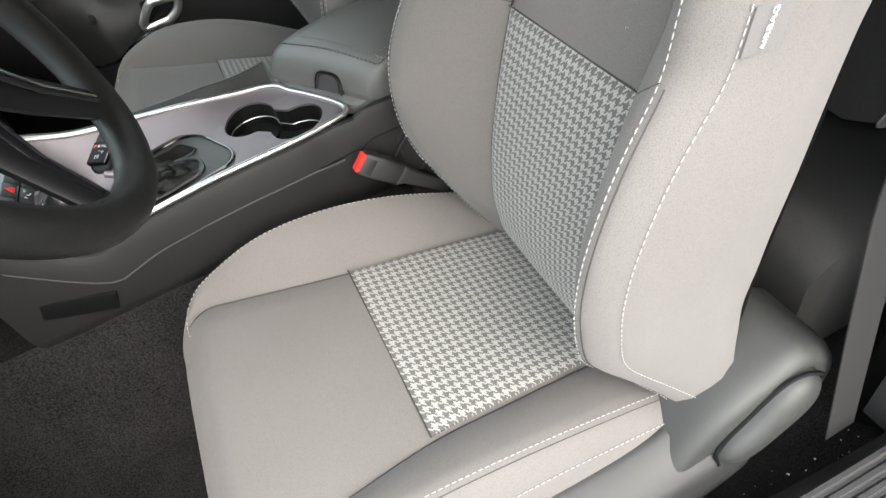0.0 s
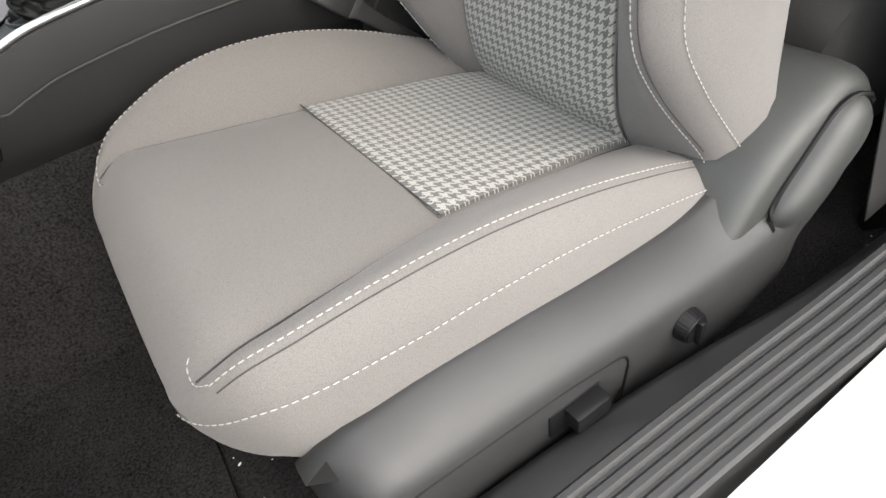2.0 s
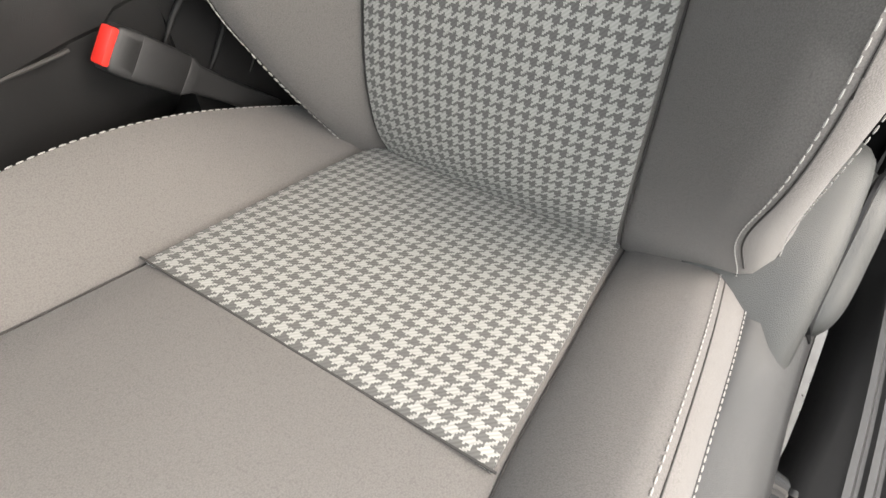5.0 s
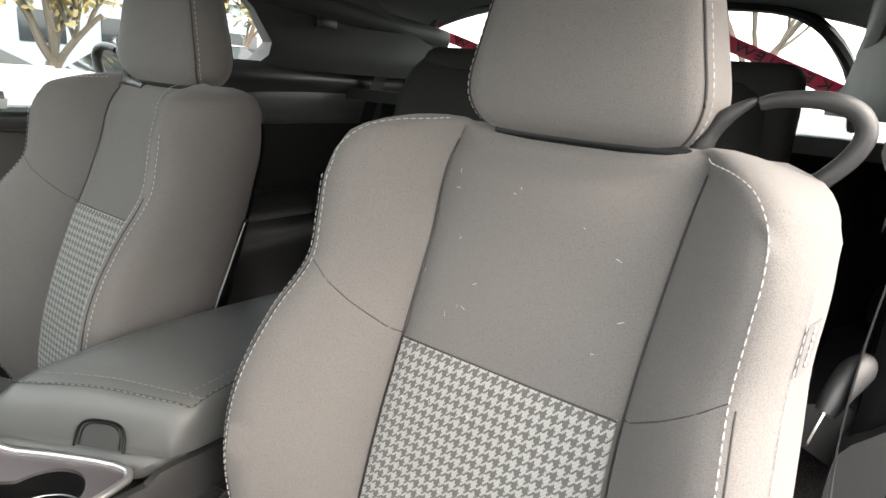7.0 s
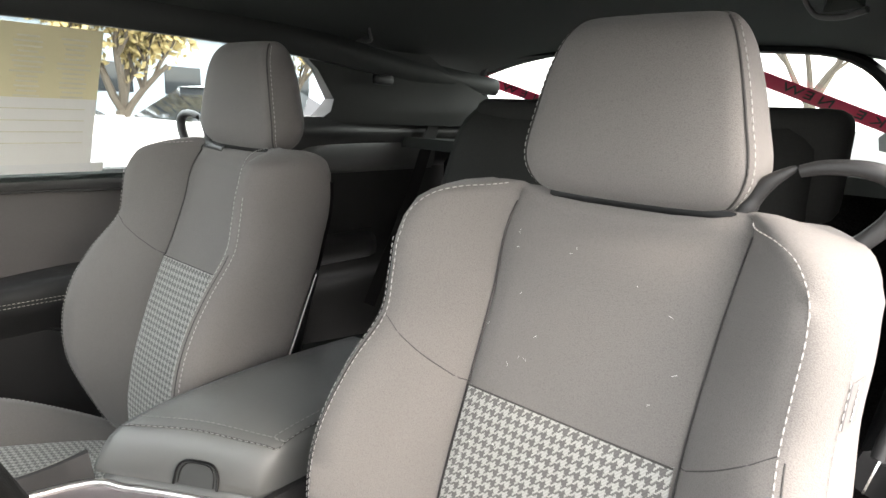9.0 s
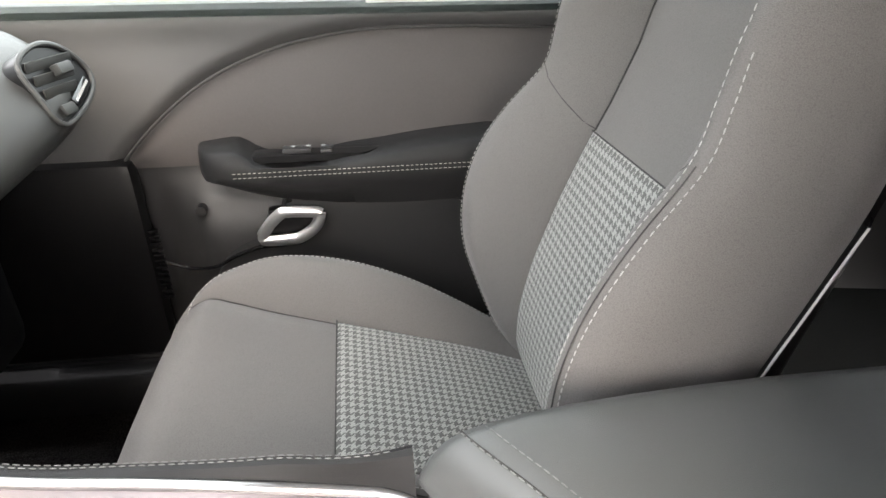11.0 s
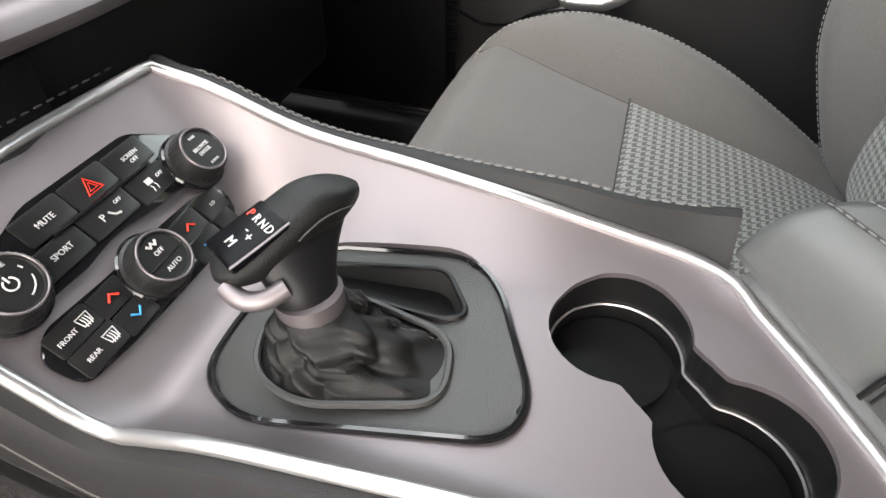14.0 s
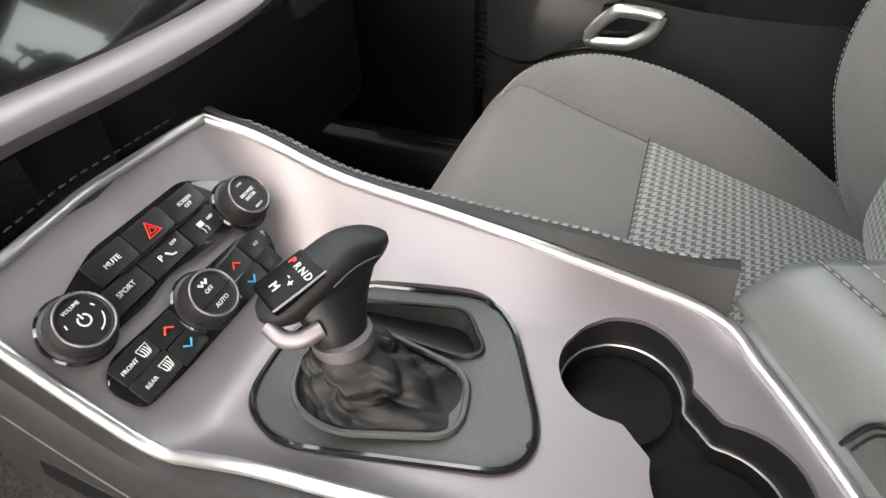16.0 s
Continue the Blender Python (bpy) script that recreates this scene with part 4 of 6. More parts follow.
# stitched roll at the front edge and along the passenger shoulder
part("stitching", stitches([(-0.192 - 0.012 * (1 - abs(v)), lerp(-0.1, 0.12, (v + 1) / 2), 0.527) for v in np.linspace(-0.9, 0.9, 12)], 0.006, 0.004, 0.001), SEAM, con, "dark stitching on the soft edge")
bm = bmesh.new()
for j, dz in ((13, 0.0006), (14, 0.0004)):
    stitches([Vector(r[j]) + Vector((0, 0.0006, dz)) for r in rings if -0.17 < r[0][0] < 0.2535], bm=bm)
part("stitching", bm, LIDTHREAD, con, "grey double stitching along the padded shoulder")
# perforated speaker mesh low on the driver's side
part("side_grille", box((-0.13, -0.1215, 0.362), (0.1, 0.006, 0.034), 0.004, rot=Euler((0, radians(20), 0)).to_matrix().to_4x4()), BLACK, con, "black perforated side grille")

# cup wells
def well(outline, z0, z1, name, mat, parent, inset=0.002, bottom=True):
    bm = bmesh.new()
    c = Vector((sum(p[0] for p in outline) / len(outline), sum(p[1] for p in outline) / len(outline)))
    sc = lambda p, k: c + (Vector(p) - c) * k
    a = [bm.verts.new((*sc(p, 1.0), con_z(*p) - 0.001)) for p in outline]
    b = [bm.verts.new((*sc(p, 0.985), z1)) for p in outline]
    d = [bm.verts.new((*sc(p, 0.955), z0)) for p in outline]
    n = len(a)
    for q, r in ((a, b), (b, d)):
        for i in range(n):
            bm.faces.new((q[i], q[(i + 1) % n], r[(i + 1) % n], r[i]))
    if bottom:
        bm.faces.new(d)
    return part(name, bm, mat, parent)
cw = well(cup_outline(0.0005), 0.405, 0.43, "cup_holder", BLACK, con)
part("cup_rim", tube([(p[0], p[1], 0.4205) for p in [tuple((CUP1 + CUP2) / 2 + (Vector(q) - (CUP1 + CUP2) / 2) * 0.965) for q in cup_outline()]], 0.0009, 6, True), EDGE, cw, "thin bright ring")
for c in (CUP1, CUP2):
    circ = [(c.x + 0.037 * math.cos(k * math.tau / 40), c.y + 0.037 * math.sin(k * math.tau / 40)) for k in range(40)]
    bm = bmesh.new()
    a = [bm.verts.new((x, y, 0.4065)) for x, y in circ]
    b = [bm.verts.new((c.x + (x - c.x) * 0.9, c.y + (y - c.y) * 0.9, 0.345)) for x, y in circ]
    for i in range(40):
        bm.faces.new((a[i], a[(i + 1) % 40], b[(i + 1) % 40], b[i]))
    bm.faces.new(b)
    part("cup_well", bm, BLACK, cw, "black round cup well")
# open the well floor over both cups
cut(cw, [prism([(c.x + 0.0368 * math.cos(k * math.tau / 40), c.y + 0.0368 * math.sin(k * math.tau / 40)) for k in range(40)], 0.40, 0.41) for c in (CUP1, CUP2)])

# shifter bezel, tray slot, boot and lever
bez = part("shifter_bezel", prism([(lerp(0.05, x, 0.985), lerp(0.0, y, 0.985)) for x, y in BEZ], 0.40, lambda x, y: con_z(x, 0.0) + 0.001, 0.003), DASH, con, "charcoal shifter surround")
part("bezel_ring", tube([(x, y, con_z(x, 0.0) + 0.002) for x, y in BEZ], 0.0024, 6, True), GLOSS, bez, "gloss black ring")
SLOT = rounded([(-0.018, 0.058), (0.078, 0.066), (0.104, 0.028), (0.088, 0.02), (0.0, 0.034)], 0.012)
cut(bez, [prism(SLOT, 0.41, 0.5)])
part("tray", prism([(lerp(0.045, x, 1.0), lerp(0.045, y, 1.0)) for x, y in SLOT], 0.399, 0.411), BLACK, bez, "black tray floor")
part("tray_ring", tube([(x, y, con_z(x, 0) + 0.0015) for x, y in SLOT], 0.002, 6, True), BLACK, bez)

boot_base = [Vector(p) for p in rounded([(-0.018, -0.008), (0.025, 0.024), (0.1, 0.008), (0.108, -0.04), (0.03, -0.064), (-0.006, -0.05)], 0.02, 6)]
ring_n = 110
hem = [boot_base[int(q)].lerp(boot_base[(int(q) + 1) % len(boot_base)], q - int(q)) for q in (len(boot_base) * i / ring_n for i in range(ring_n))]
def fold(a, t):
    """Soft hanging creases: rounded lobes parted by sharp valleys."""
    return 0.0075 * (abs(math.sin(2.5 * a + 2.6 * t)) ** 0.7 - 0.6) + 0.0045 * (abs(math.sin(4 * a - 6 * t + 0.6)) ** 0.6 - 0.6) + 0.0022 * math.sin(11 * a + 17 * t) * math.sin(3 * a)
rings = []
for k in range(30):
    t = k / 29
    cx, cy = lerp(0.045, 0.0215, t ** 0.8), lerp(-0.022, -0.016, t)
    z = 0.434 + 0.034 * t ** 1.1
    ring = []
    for i, p in enumerate(hem):
        d = p - Vector((0.045, -0.022))
        a = math.atan2(d.y, d.x)
        r = lerp(d.length, 0.0205, t ** 0.6)
        w = math.sin(math.pi * min(1, t * 1.04)) ** 0.7 * fold(a, t)
        u = d.normalized()
        ring.append((cx + u.x * (r + w), cy + u.y * (r + w), z + 0.55 * w))
    rings.append(ring)
part("shifter_boot", loft(rings, True, False), LEATHER, con, "creased black leather boot", 70)
bm = bmesh.new()
stitches([rings[k][40] for k in range(30)], 0.004, 0.002, 0.0007, bm)
stitches([rings[k][43] for k in range(30)], 0.004, 0.002, 0.0007, bm)
part("stitching", bm, SEAM, con)
part("boot_frame", tube([(p.x, p.y, 0.437) for p in boot_base], 0.0025, 6, True), DASH, con)

# T-shaped lever: the grip lies across the car, the display on its driver end
LA, LB = Vector((-0.021, -0.038, 0.0)), Vector((0.028, 0.044, 0.0))
la = (LB - LA).normalized()
ln = Vector((la.y, -la.x, 0))
neck = []
for k in range(14):
    t = k / 13
    c = Vector((ip(t, [0, 0.5, 1], [0.021, 0.016, 0.006]), ip(t, [0, 0.5, 1], [-0.016, -0.012, 0.004]), lerp(0.462, 0.506, t)))
    a, b = ip(t, [0, 0.35, 0.7, 1], [0.019, 0.0195, 0.025, 0.036]), ip(t, [0, 0.5, 1], [0.0185, 0.0165, 0.0165])
    neck.append([c + la * (a * math.cos(i * math.tau / 28)) + ln * (b * math.sin(i * math.tau / 28)) for i in range(28)])
lever = part("gear_lever", loft(neck), BLACK, con, "black gear lever grip", 60)
part("collar", tube([(0.0215, -0.0162, 0.463), (0.0202, -0.0155, 0.476)], 0.0203, 28), SILVER, lever, "satin metal collar")
head_top = ([0, 0.08, 0.25, 0.48, 0.62, 0.85, 1], [0.5015, 0.5055, 0.5125, 0.521, 0.525, 0.522, 0.516])
rings = []
for k in range(34):
    t = (1 - math.cos(math.pi * k / 33)) / 2
    e = math.sqrt(max(0.02, 1 - abs(2 * t - 1) ** 6))
    top_z, low_z = ip(t, *head_top), ip(t, [0, 0.3, 0.6, 0.85, 1], [0.491, 0.489, 0.492, 0.503, 0.509])
    m, h = (top_z + low_z) / 2, (top_z - low_z) / 2
    w = ip(t, [0, 0.2, 0.5, 0.85, 1], [0.0165, 0.0185, 0.0185, 0.0155, 0.0135])
    p = LA.lerp(LB, t)
    rings.append([p + ln * (w * e * math.copysign(abs(math.cos(a)) ** 0.6, math.cos(a))) + Vector((0, 0, m + h * (0.35 + 0.65 * e) * math.copysign(abs(math.sin(a)) ** 0.65, math.sin(a)))) for a in (i * math.tau / 32 for i in range(32))])
head = part("lever_head", loft(rings), LEATHER, lever, "black leather lever head", 60)
part("head_seam", tube([LA.lerp(LB, t) + ln * ip(t, [0.45, 0.85, 1], [0.0208, 0.0168, 0.0135]) + Vector((0, 0, ip(t, *head_top) - 0.0095)) for t in np.linspace(0.45, 0.86, 14)], 0.0006, 5), SEAM, head)
up_t = (la + Vector((0, 0, 0.27))).normalized()
tilt = Matrix((ln, up_t, ln.cross(up_t))).transposed().to_4x4()
tilt.translation = LA.lerp(LB, 0.25) + Vector((0, 0, 0.5136))
disp = part("gear_display", box((0, 0, -0.002), (0.03, 0.039, 0.007), 0.0028, 3), SMOKED, head, "gloss black gear display")
disp.data.transform(tilt)
part("display_trim", tube([tilt @ Vector(p) for p in ((0.0145, -0.019, 0.0008), (0.0152, 0.0, 0.0012), (0.0145, 0.02, 0.0008))], 0.0009, 8, flat=0.6), SILVER, head, "bright trim strip")
face = tilt @ Matrix.Translation((0, 0, 0.0017))
for k, (ch, mt) in enumerate((("P", RED_INK), ("R", WHITE_INK), ("N", WHITE_INK), ("D", WHITE_INK))):
    words(ch, 0.0075, face @ Matrix.Translation((-0.0095 + 0.0066 * k, 0.0095, 0)), mt, "gear_letter", disp)
for ch, dx_, dy_ in (("M", -0.001, -0.009), ("-", 0.0, 0.002), ("+", 0.005, -0.001)):
    words(ch, 0.0085, face @ Matrix.Translation((dx_, dy_, 0)), WHITE_INK, "gear_letter", disp)
part("release_button", tube(smooth([(-0.014, -0.039, 0.492), (-0.003, -0.0425, 0.489), (0.008, -0.039, 0.4885), (0.017, -0.029, 0.491)], 4), 0.0058, 10), SILVER, lever, "satin metal release button")

# control panels on the sloping front of the console
PA = radians(44)
def slope(u, v, h=0.0):
    """u to the right along y, v up the slope from the temperature knob, h off the surface."""
    x = -0.093 - v * math.cos(PA)
    return Vector((x + h * math.sin(PA), u, 0.4385 + v * math.sin(PA) + h * math.cos(PA)))
def on_slope(u, v, h=0.0, turn=0.0):
    ex, ey = Vector((0, 1, 0)), Vector((-math.cos(PA), 0, math.sin(PA)))
    ez = ex.cross(ey)
    m = Matrix((ex, ey, ez)).transposed().to_4x4()
    if ez.z < 0:
        m = Matrix((ex, ey, -ez)).transposed().to_4x4()
    m.translation = slope(u, v, h)
    return m @ Matrix.Rotation(radians(turn), 4, "Z")
def slab(outline, h0, h1, bevel=0.0):
    bm = prism(outline, h0, h1, bevel)
    bm.transform(on_slope(0, 0))
    return bm
panel = part("upper_panel", slab(rounded([(-0.085, 0.044), (-0.05, 0.043), (-0.03, 0.042), (-0.012, 0.045), (0.006, 0.045), (0.03, 0.041), (0.09, 0.036), (0.095, 0.066), (0.062, 0.091), (-0.028, 0.093), (-0.058, 0.084), (-0.09, 0.072)], 0.008), -0.006, 0.002, 0.002), GLOSS, con, "gloss black button panel")
for u, v, w in ((-0.025, 0.079, 0.036), (0.0125, 0.0785, 0.036), (0.0485, 0.077, 0.034), (-0.035, 0.058, 0.038), (0.006, 0.058, 0.04), (0.045, 0.055, 0.034)):
    part("button", slab(rounded([(u - w / 2, v - 0.0095), (u + w / 2, v - 0.0095), (u + w / 2, v + 0.0095), (u - w / 2, v + 0.0095)], 0.002, 3), 0.002, 0.0036, 0.0005), BUTTON, panel, "dark grey push button")
part("panel_groove", tube([slope(-0.03, 0.0685, 0.0045), slope(0.055, 0.066, 0.0045)], 0.0014, 6), GLOSS, panel)
lower = part("lower_panel", slab(rounded([(-0.088, -0.004), (-0.05, -0.008), (0.04, -0.010), (0.072, -0.004), (0.084, 0.02), (0.06, 0.029), (0.02, 0.031), (-0.03, 0.031), (-0.078, 0.034), (-0.093, 0.022)], 0.008), -0.006, 0.002, 0.002), GLOSS, con, "gloss black climate panel")
for u, v, w in ((-0.068, 0.0225, 0.032), (-0.0385, 0.021, 0.026), (-0.067, 0.005, 0.034), (-0.0365, 0.003, 0.026), (0.036, 0.017, 0.028), (0.064, 0.0165, 0.024), (0.036, -0.001, 0.03), (0.062, 0.0, 0.018)):
    part("button", slab(rounded([(u - w / 2, v - 0.0085), (u + w / 2, v - 0.0085), (u + w / 2, v + 0.0085), (u - w / 2, v + 0.0085)], 0.002, 3), 0.002, 0.0036, 0.0005), BUTTON, lower, "dark grey push button")
def knob(u, v, r, name):
    bm = bmesh.new()
    ring = []
    for rr, h in ((r + 0.002, 0.002), (r + 0.002, 0.006), (r, 0.007), (r * 0.97, 0.019), (r * 0.9, 0.022), (r * 0.78, 0.022), (r * 0.74, 0.0205)):
        ring.append([on_slope(u, v, 0) @ Vector(((rr + (0.0003 * (-1) ** i if 0.006 < h < 0.02 else 0)) * math.cos(i * math.tau / 64), (rr + (0.0003 * (-1) ** i if 0.006 < h < 0.02 else 0)) * math.sin(i * math.tau / 64), h)) for i in range(64)])
    k = part(name, loft(ring), BUTTON, con, "ribbed dark grey control knob", 30)
    part("knob_ring", tube([on_slope(u, v, 0.0222) @ Vector((r * 0.85 * math.cos(i * math.tau / 40), r * 0.85 * math.sin(i * math.tau / 40), 0)) for i in range(40)], 0.0008, 6, True), SILVER, k, "thin bright ring")
    part("knob_base", tube([on_slope(u, v, 0.003) @ Vector(((r + 0.002) * math.cos(i * math.tau / 40), (r + 0.002) * math.sin(i * math.tau / 40), 0)) for i in range(40)], 0.002, 6, True), GLOSS, k)
    return k
VK, BK, TK = (-0.074, 0.061), (0.083, 0.047), (-0.004, 0.015)
vk, bk, tk = knob(*VK, 0.0205, "volume_knob"), knob(*BK, 0.0195, "browse_knob"), knob(*TK, 0.0205, "climate_knob")
W = lambda s, size, u, v, par, h=0.0041, mt=WHITE_INK: words(s, size * 0.8, on_slope(u, v, h), mt, "lettering", par)
W("MUTE", 0.0068, -0.025, 0.078, panel)
W("SCREEN\nOFF", 0.0052, 0.05, 0.0755, panel)
W("SPORT", 0.0068, -0.034, 0.0585, panel)
W("P", 0.0088, 0.0, 0.0575, panel)
W("OFF", 0.0046, 0.0165, 0.0605, panel)
W("OFF", 0.0046, 0.054, 0.056, panel)
W("FRONT", 0.0054, -0.0735, 0.0215, lower)
W("REAR", 0.0054, -0.0725, 0.0045, lower)
W("VOLUME", 0.0042, VK[0], VK[1] + 0.0105, vk, 0.0212)
W("BROWSE\nENTER", 0.005, *BK, bk, 0.0212)
W("TUNE", 0.0032, BK[0], BK[1] + 0.0105, bk, 0.0212)
W("SCROLL", 0.0032, BK[0], BK[1] - 0.011, bk, 0.0212)
W("OFF", 0.0056, TK[0], TK[1] + 0.004, tk, 0.0212)
W("AUTO", 0.0058, TK[0], TK[1] - 0.008, tk, 0.0212)
dot = lambda c, h, p: on_slope(*c, h) @ Vector((p[0], p[1], 0))
fan = part("fan_symbol", tube([dot(TK, 0.0214, (-0.004 + 0.002 * k, 0.010 + 0.0012 * (-1) ** k)) for k in range(5)], 0.0011, 5), WHITE_INK, tk)
part("knob_split", tube([dot(TK, 0.0212, (-0.016, -0.002)), dot(TK, 0.0212, (0.016, -0.002))], 0.0007, 5), GLOSS, tk)
arc_line = lambda c, r, a0, a1, n=12: [dot(c, 0.0212, (r * math.cos(a), r * math.sin(a))) for a in np.linspace(radians(a0), radians(a1), n)]
part("power_symbol", tube(arc_line(VK, 0.0038, 120, 420, 20), 0.0006, 5), WHITE_INK, vk)
part("power_bar", tube([dot(VK, 0.0212, (0, 0.001)), dot(VK, 0.0212, (0, 0.0052))], 0.0006, 5), WHITE_INK, vk)
part("arc_mark", tube(arc_line(VK, 0.0112, -80, -15), 0.0005, 5), WHITE_INK, vk)
for a in (20, 160):
    part("tick_mark", tube(arc_line(VK, 0.0112, a - 7, a + 7, 4), 0.0005, 5), WHITE_INK, vk)
for r, th in ((0.0072, 0.0008), (0.0036, 0.0005)):
    part("hazard_symbol", tube([dot((0.0125, 0.0765), 0.0046, (r * math.cos(radians(a)), r * math.sin(radians(a)))) for a in (90, 210, 330)], th, 5, True), RED_INK, panel, "red hazard triangle")
for u, v in ((-0.0385, 0.021), (0.036, 0.017)):
    part("arrow_mark", tube([dot((u, v), 0.0046, p) for p in ((-0.0042, -0.002), (0, 0.0018), (0.0042, -0.002))], 0.0008, 5), RED_INK, lower, "red arrow")
for u, v in ((-0.0365, 0.003), (0.036, -0.001)):
    part("arrow_mark", tube([dot((u, v), 0.0046, p) for p in ((-0.0042, 0.002), (0, -0.0018), (0.0042, 0.002))], 0.0008, 5), BLUE_INK, lower, "blue arrow")
W("LO", 0.0048, 0.064, 0.0165, lower)
for u, v in ((-0.0595, 0.0225), (-0.0575, 0.0055)):
    part("demist_symbol", tube([dot((u, v), 0.0046, p) for p in ((-0.0045, 0.0032), (0.0045, 0.0032), (0.0032, -0.0032), (-0.0032, -0.0032))], 0.0005, 5, True), WHITE_INK, lower)
    for k in (-1, 0, 1):
        part("demist_line", tube([dot((u + 0.0018 * k, v), 0.0046, p) for p in ((0, 0.002), (0.0006, -0.001), (0, -0.0045))], 0.0004, 4), WHITE_INK, lower)
part("car_symbol", box((0, 0, 0), (0.0055, 0.0042, 0.0005), 0.0), WHITE_INK, panel).data.transform(on_slope(0.043, 0.0565, 0.0045))
for k in (-1, 1):
    part("skid_mark", tube([dot((0.043 + 0.002 * k, 0.0515), 0.0046, p) for p in ((0, 0.002), (0.001, 0), (0, -0.003))], 0.0004, 4), WHITE_INK, panel)
part("parking_symbol", tube([dot((0.008, 0.0545), 0.0046, p) for p in ((-0.003, 0.004), (0, 0), (0.0035, -0.001))], 0.0008, 5), WHITE_INK, panel)

# arm rest lid behind the cups: its front edge runs aslant, and the front face leans back
def lid_front(y):
    return ip(y, [-0.1, -0.085, -0.07, -0.05, 0.0, 0.05, 0.09, 0.1], [0.388, 0.37, 0.357, 0.345, 0.318, 0.287, 0.26, 0.256])
rings = []
for t in (0.0, 0.008, 0.025, 0.05, 0.085, 0.13, 0.2, 0.3, 0.42, 0.56, 0.7, 0.85, 1.0):
    zt = ip(t, [0, 0.008, 0.025, 0.05, 0.085, 0.13, 0.3, 0.6, 1], [0.478, 0.488, 0.502, 0.513, 0.521, 0.526, 0.535, 0.542, 0.54])
    zb = 0.466
    w = 0.096 * min(1, 0.94 + t)
    row = []
    for f, dz in ((-1, None), (-1.03, 0.5), (-1.02, 0.78), (-0.97, 0.93), (-0.85, 1.0), (-0.6, 1.03), (-0.3, 1.05), (0, 1.06), (0.3, 1.05), (0.6, 1.03), (0.85, 1.0), (0.97, 0.93), (1.02, 0.78), (1.03, 0.5), (1, None)):
        y = w * f + 0.009
        drop = 0.006 * max(0, f) * max(0, 1 - t * 4)
        z = zb if dz is None else zb + (zt - drop - zb) * dz
        row.append((lerp(lid_front(y), 0.66, t), y, z))
    rings.append(row)
lid = single("armrest_lid", loft(rings), LIDSKIN, "charcoal padded console armrest lid with stitched edge", "armrest", angle=60)
bm = bmesh.new()
for a, b in ((4, 3), (5, 4)):
    line = [Vector(r[a - 1]) for r in rings[:4:-1]] + [Vector(rings[b + 1][j]) for j in range(3, 12)]
    stitches([p + Vector((-0.0008, -0.0008, 0.0012)) for p in smooth(line, 4)], bm=bm)
part("stitching", bm, LIDTHREAD, lid, "grey contrast stitching")
part("piping", tube(smooth([Vector(r[3]) + Vector((0, -0.0005, 0.0005)) for r in rings[:4:-1]] + [Vector(rings[4][j]) + Vector((0, 0, 0.0005)) for j in range(3, 12)], 4), 0.0011, 6), SEAM, lid, "dark sewn joint")
LM = Matrix.Translation((0.3284, -0.018, 0.4835)) @ Euler((0, 0, radians(29))).to_matrix().to_4x4() @ Euler((0, radians(20), 0)).to_matrix().to_4x4()
arch = [(0, 0.027, -0.014), (0, 0.025, 0.004), (0, 0.016, 0.013), (0, 0, 0.0145), (0, -0.016, 0.013), (0, -0.025, 0.004), (0, -0.027, -0.014)]
bm = loft([[LM @ (Vector(p) + Vector((d, 0, 0))) for p in smooth(arch, 3)] for d in (-0.0015, 0.006)])
latch = part("lid_latch", bm, DASH, lid, "dark recessed latch tab")
part("latch_ring", tube([LM @ (p * 1.06 + Vector((-0.002, 0, 0))) for p in smooth(arch, 4)], 0.0017, 8), BLACK, latch)
part("latch_edge", tube([LM @ (p * 0.86 + Vector((-0.002, 0, 0))) for p in smooth(arch, 4)], 0.0009, 6), BLACK, latch)
part("storage_box", loft([[(x, 0.002 + y, z) for y, z in ((-0.116, 0.05), (-0.114, 0.3), (-0.098, 0.43), (-0.088, 0.466), (0.088, 0.466), (0.1, 0.43), (0.118, 0.05))] for x in np.linspace(0.39, 0.66, 6)]), CONSKIN, con, "charcoal storage box side")

def cowl(u, v):
    """Surround between the plate's slanting rear edge and the lid."""
    x = lerp(0.2545, 0.334, u)
    p = Vector((x + 0.001, con_p(x) + 0.002))
    y = lerp(0.112, -0.094, u ** 1.25)
    q = Vector((lid_front(max(-0.1, min(0.1, y))) + lerp(0.03, 0.015, u), y))
    c = p.lerp(q, v)
    return (c.x, c.y, 0.4545 + 0.0115 * min(1, v * 1.6) - 0.004 * math.sin(math.pi * min(1, v * 2.2)) - 0.002 * u * v)
part("rear_cowl", sheet(cowl, 1 - np.linspace(1, 0, 50) ** 1.6, np.linspace(0, 1, 14), None, 0.012, (0, 0, -1)), LIDSKIN, con, "charcoal vinyl surround of the armrest", 50)

# folds pressed into the soft side of the box
for x0, z0, x1, z1 in ((0.40, 0.43, 0.5, 0.31), (0.5, 0.435, 0.4, 0.32), (0.375, 0.37, 0.44, 0.44), (0.44, 0.29, 0.58, 0.42), (0.56, 0.43, 0.48, 0.33)):
    part("fold", tube([(lerp(x0, x1, t), -0.1085 - 0.0015 * math.sin(3.14 * t), lerp(z0, z1, t) + 0.004 * math.sin(6.28 * t)) for t in np.linspace(0, 1, 9)], [0.0008, 0.002, 0.0026, 0.003, 0.003, 0.003, 0.0026, 0.002, 0.0008], 8), CONSKIN, con, "soft vinyl fold", 80)

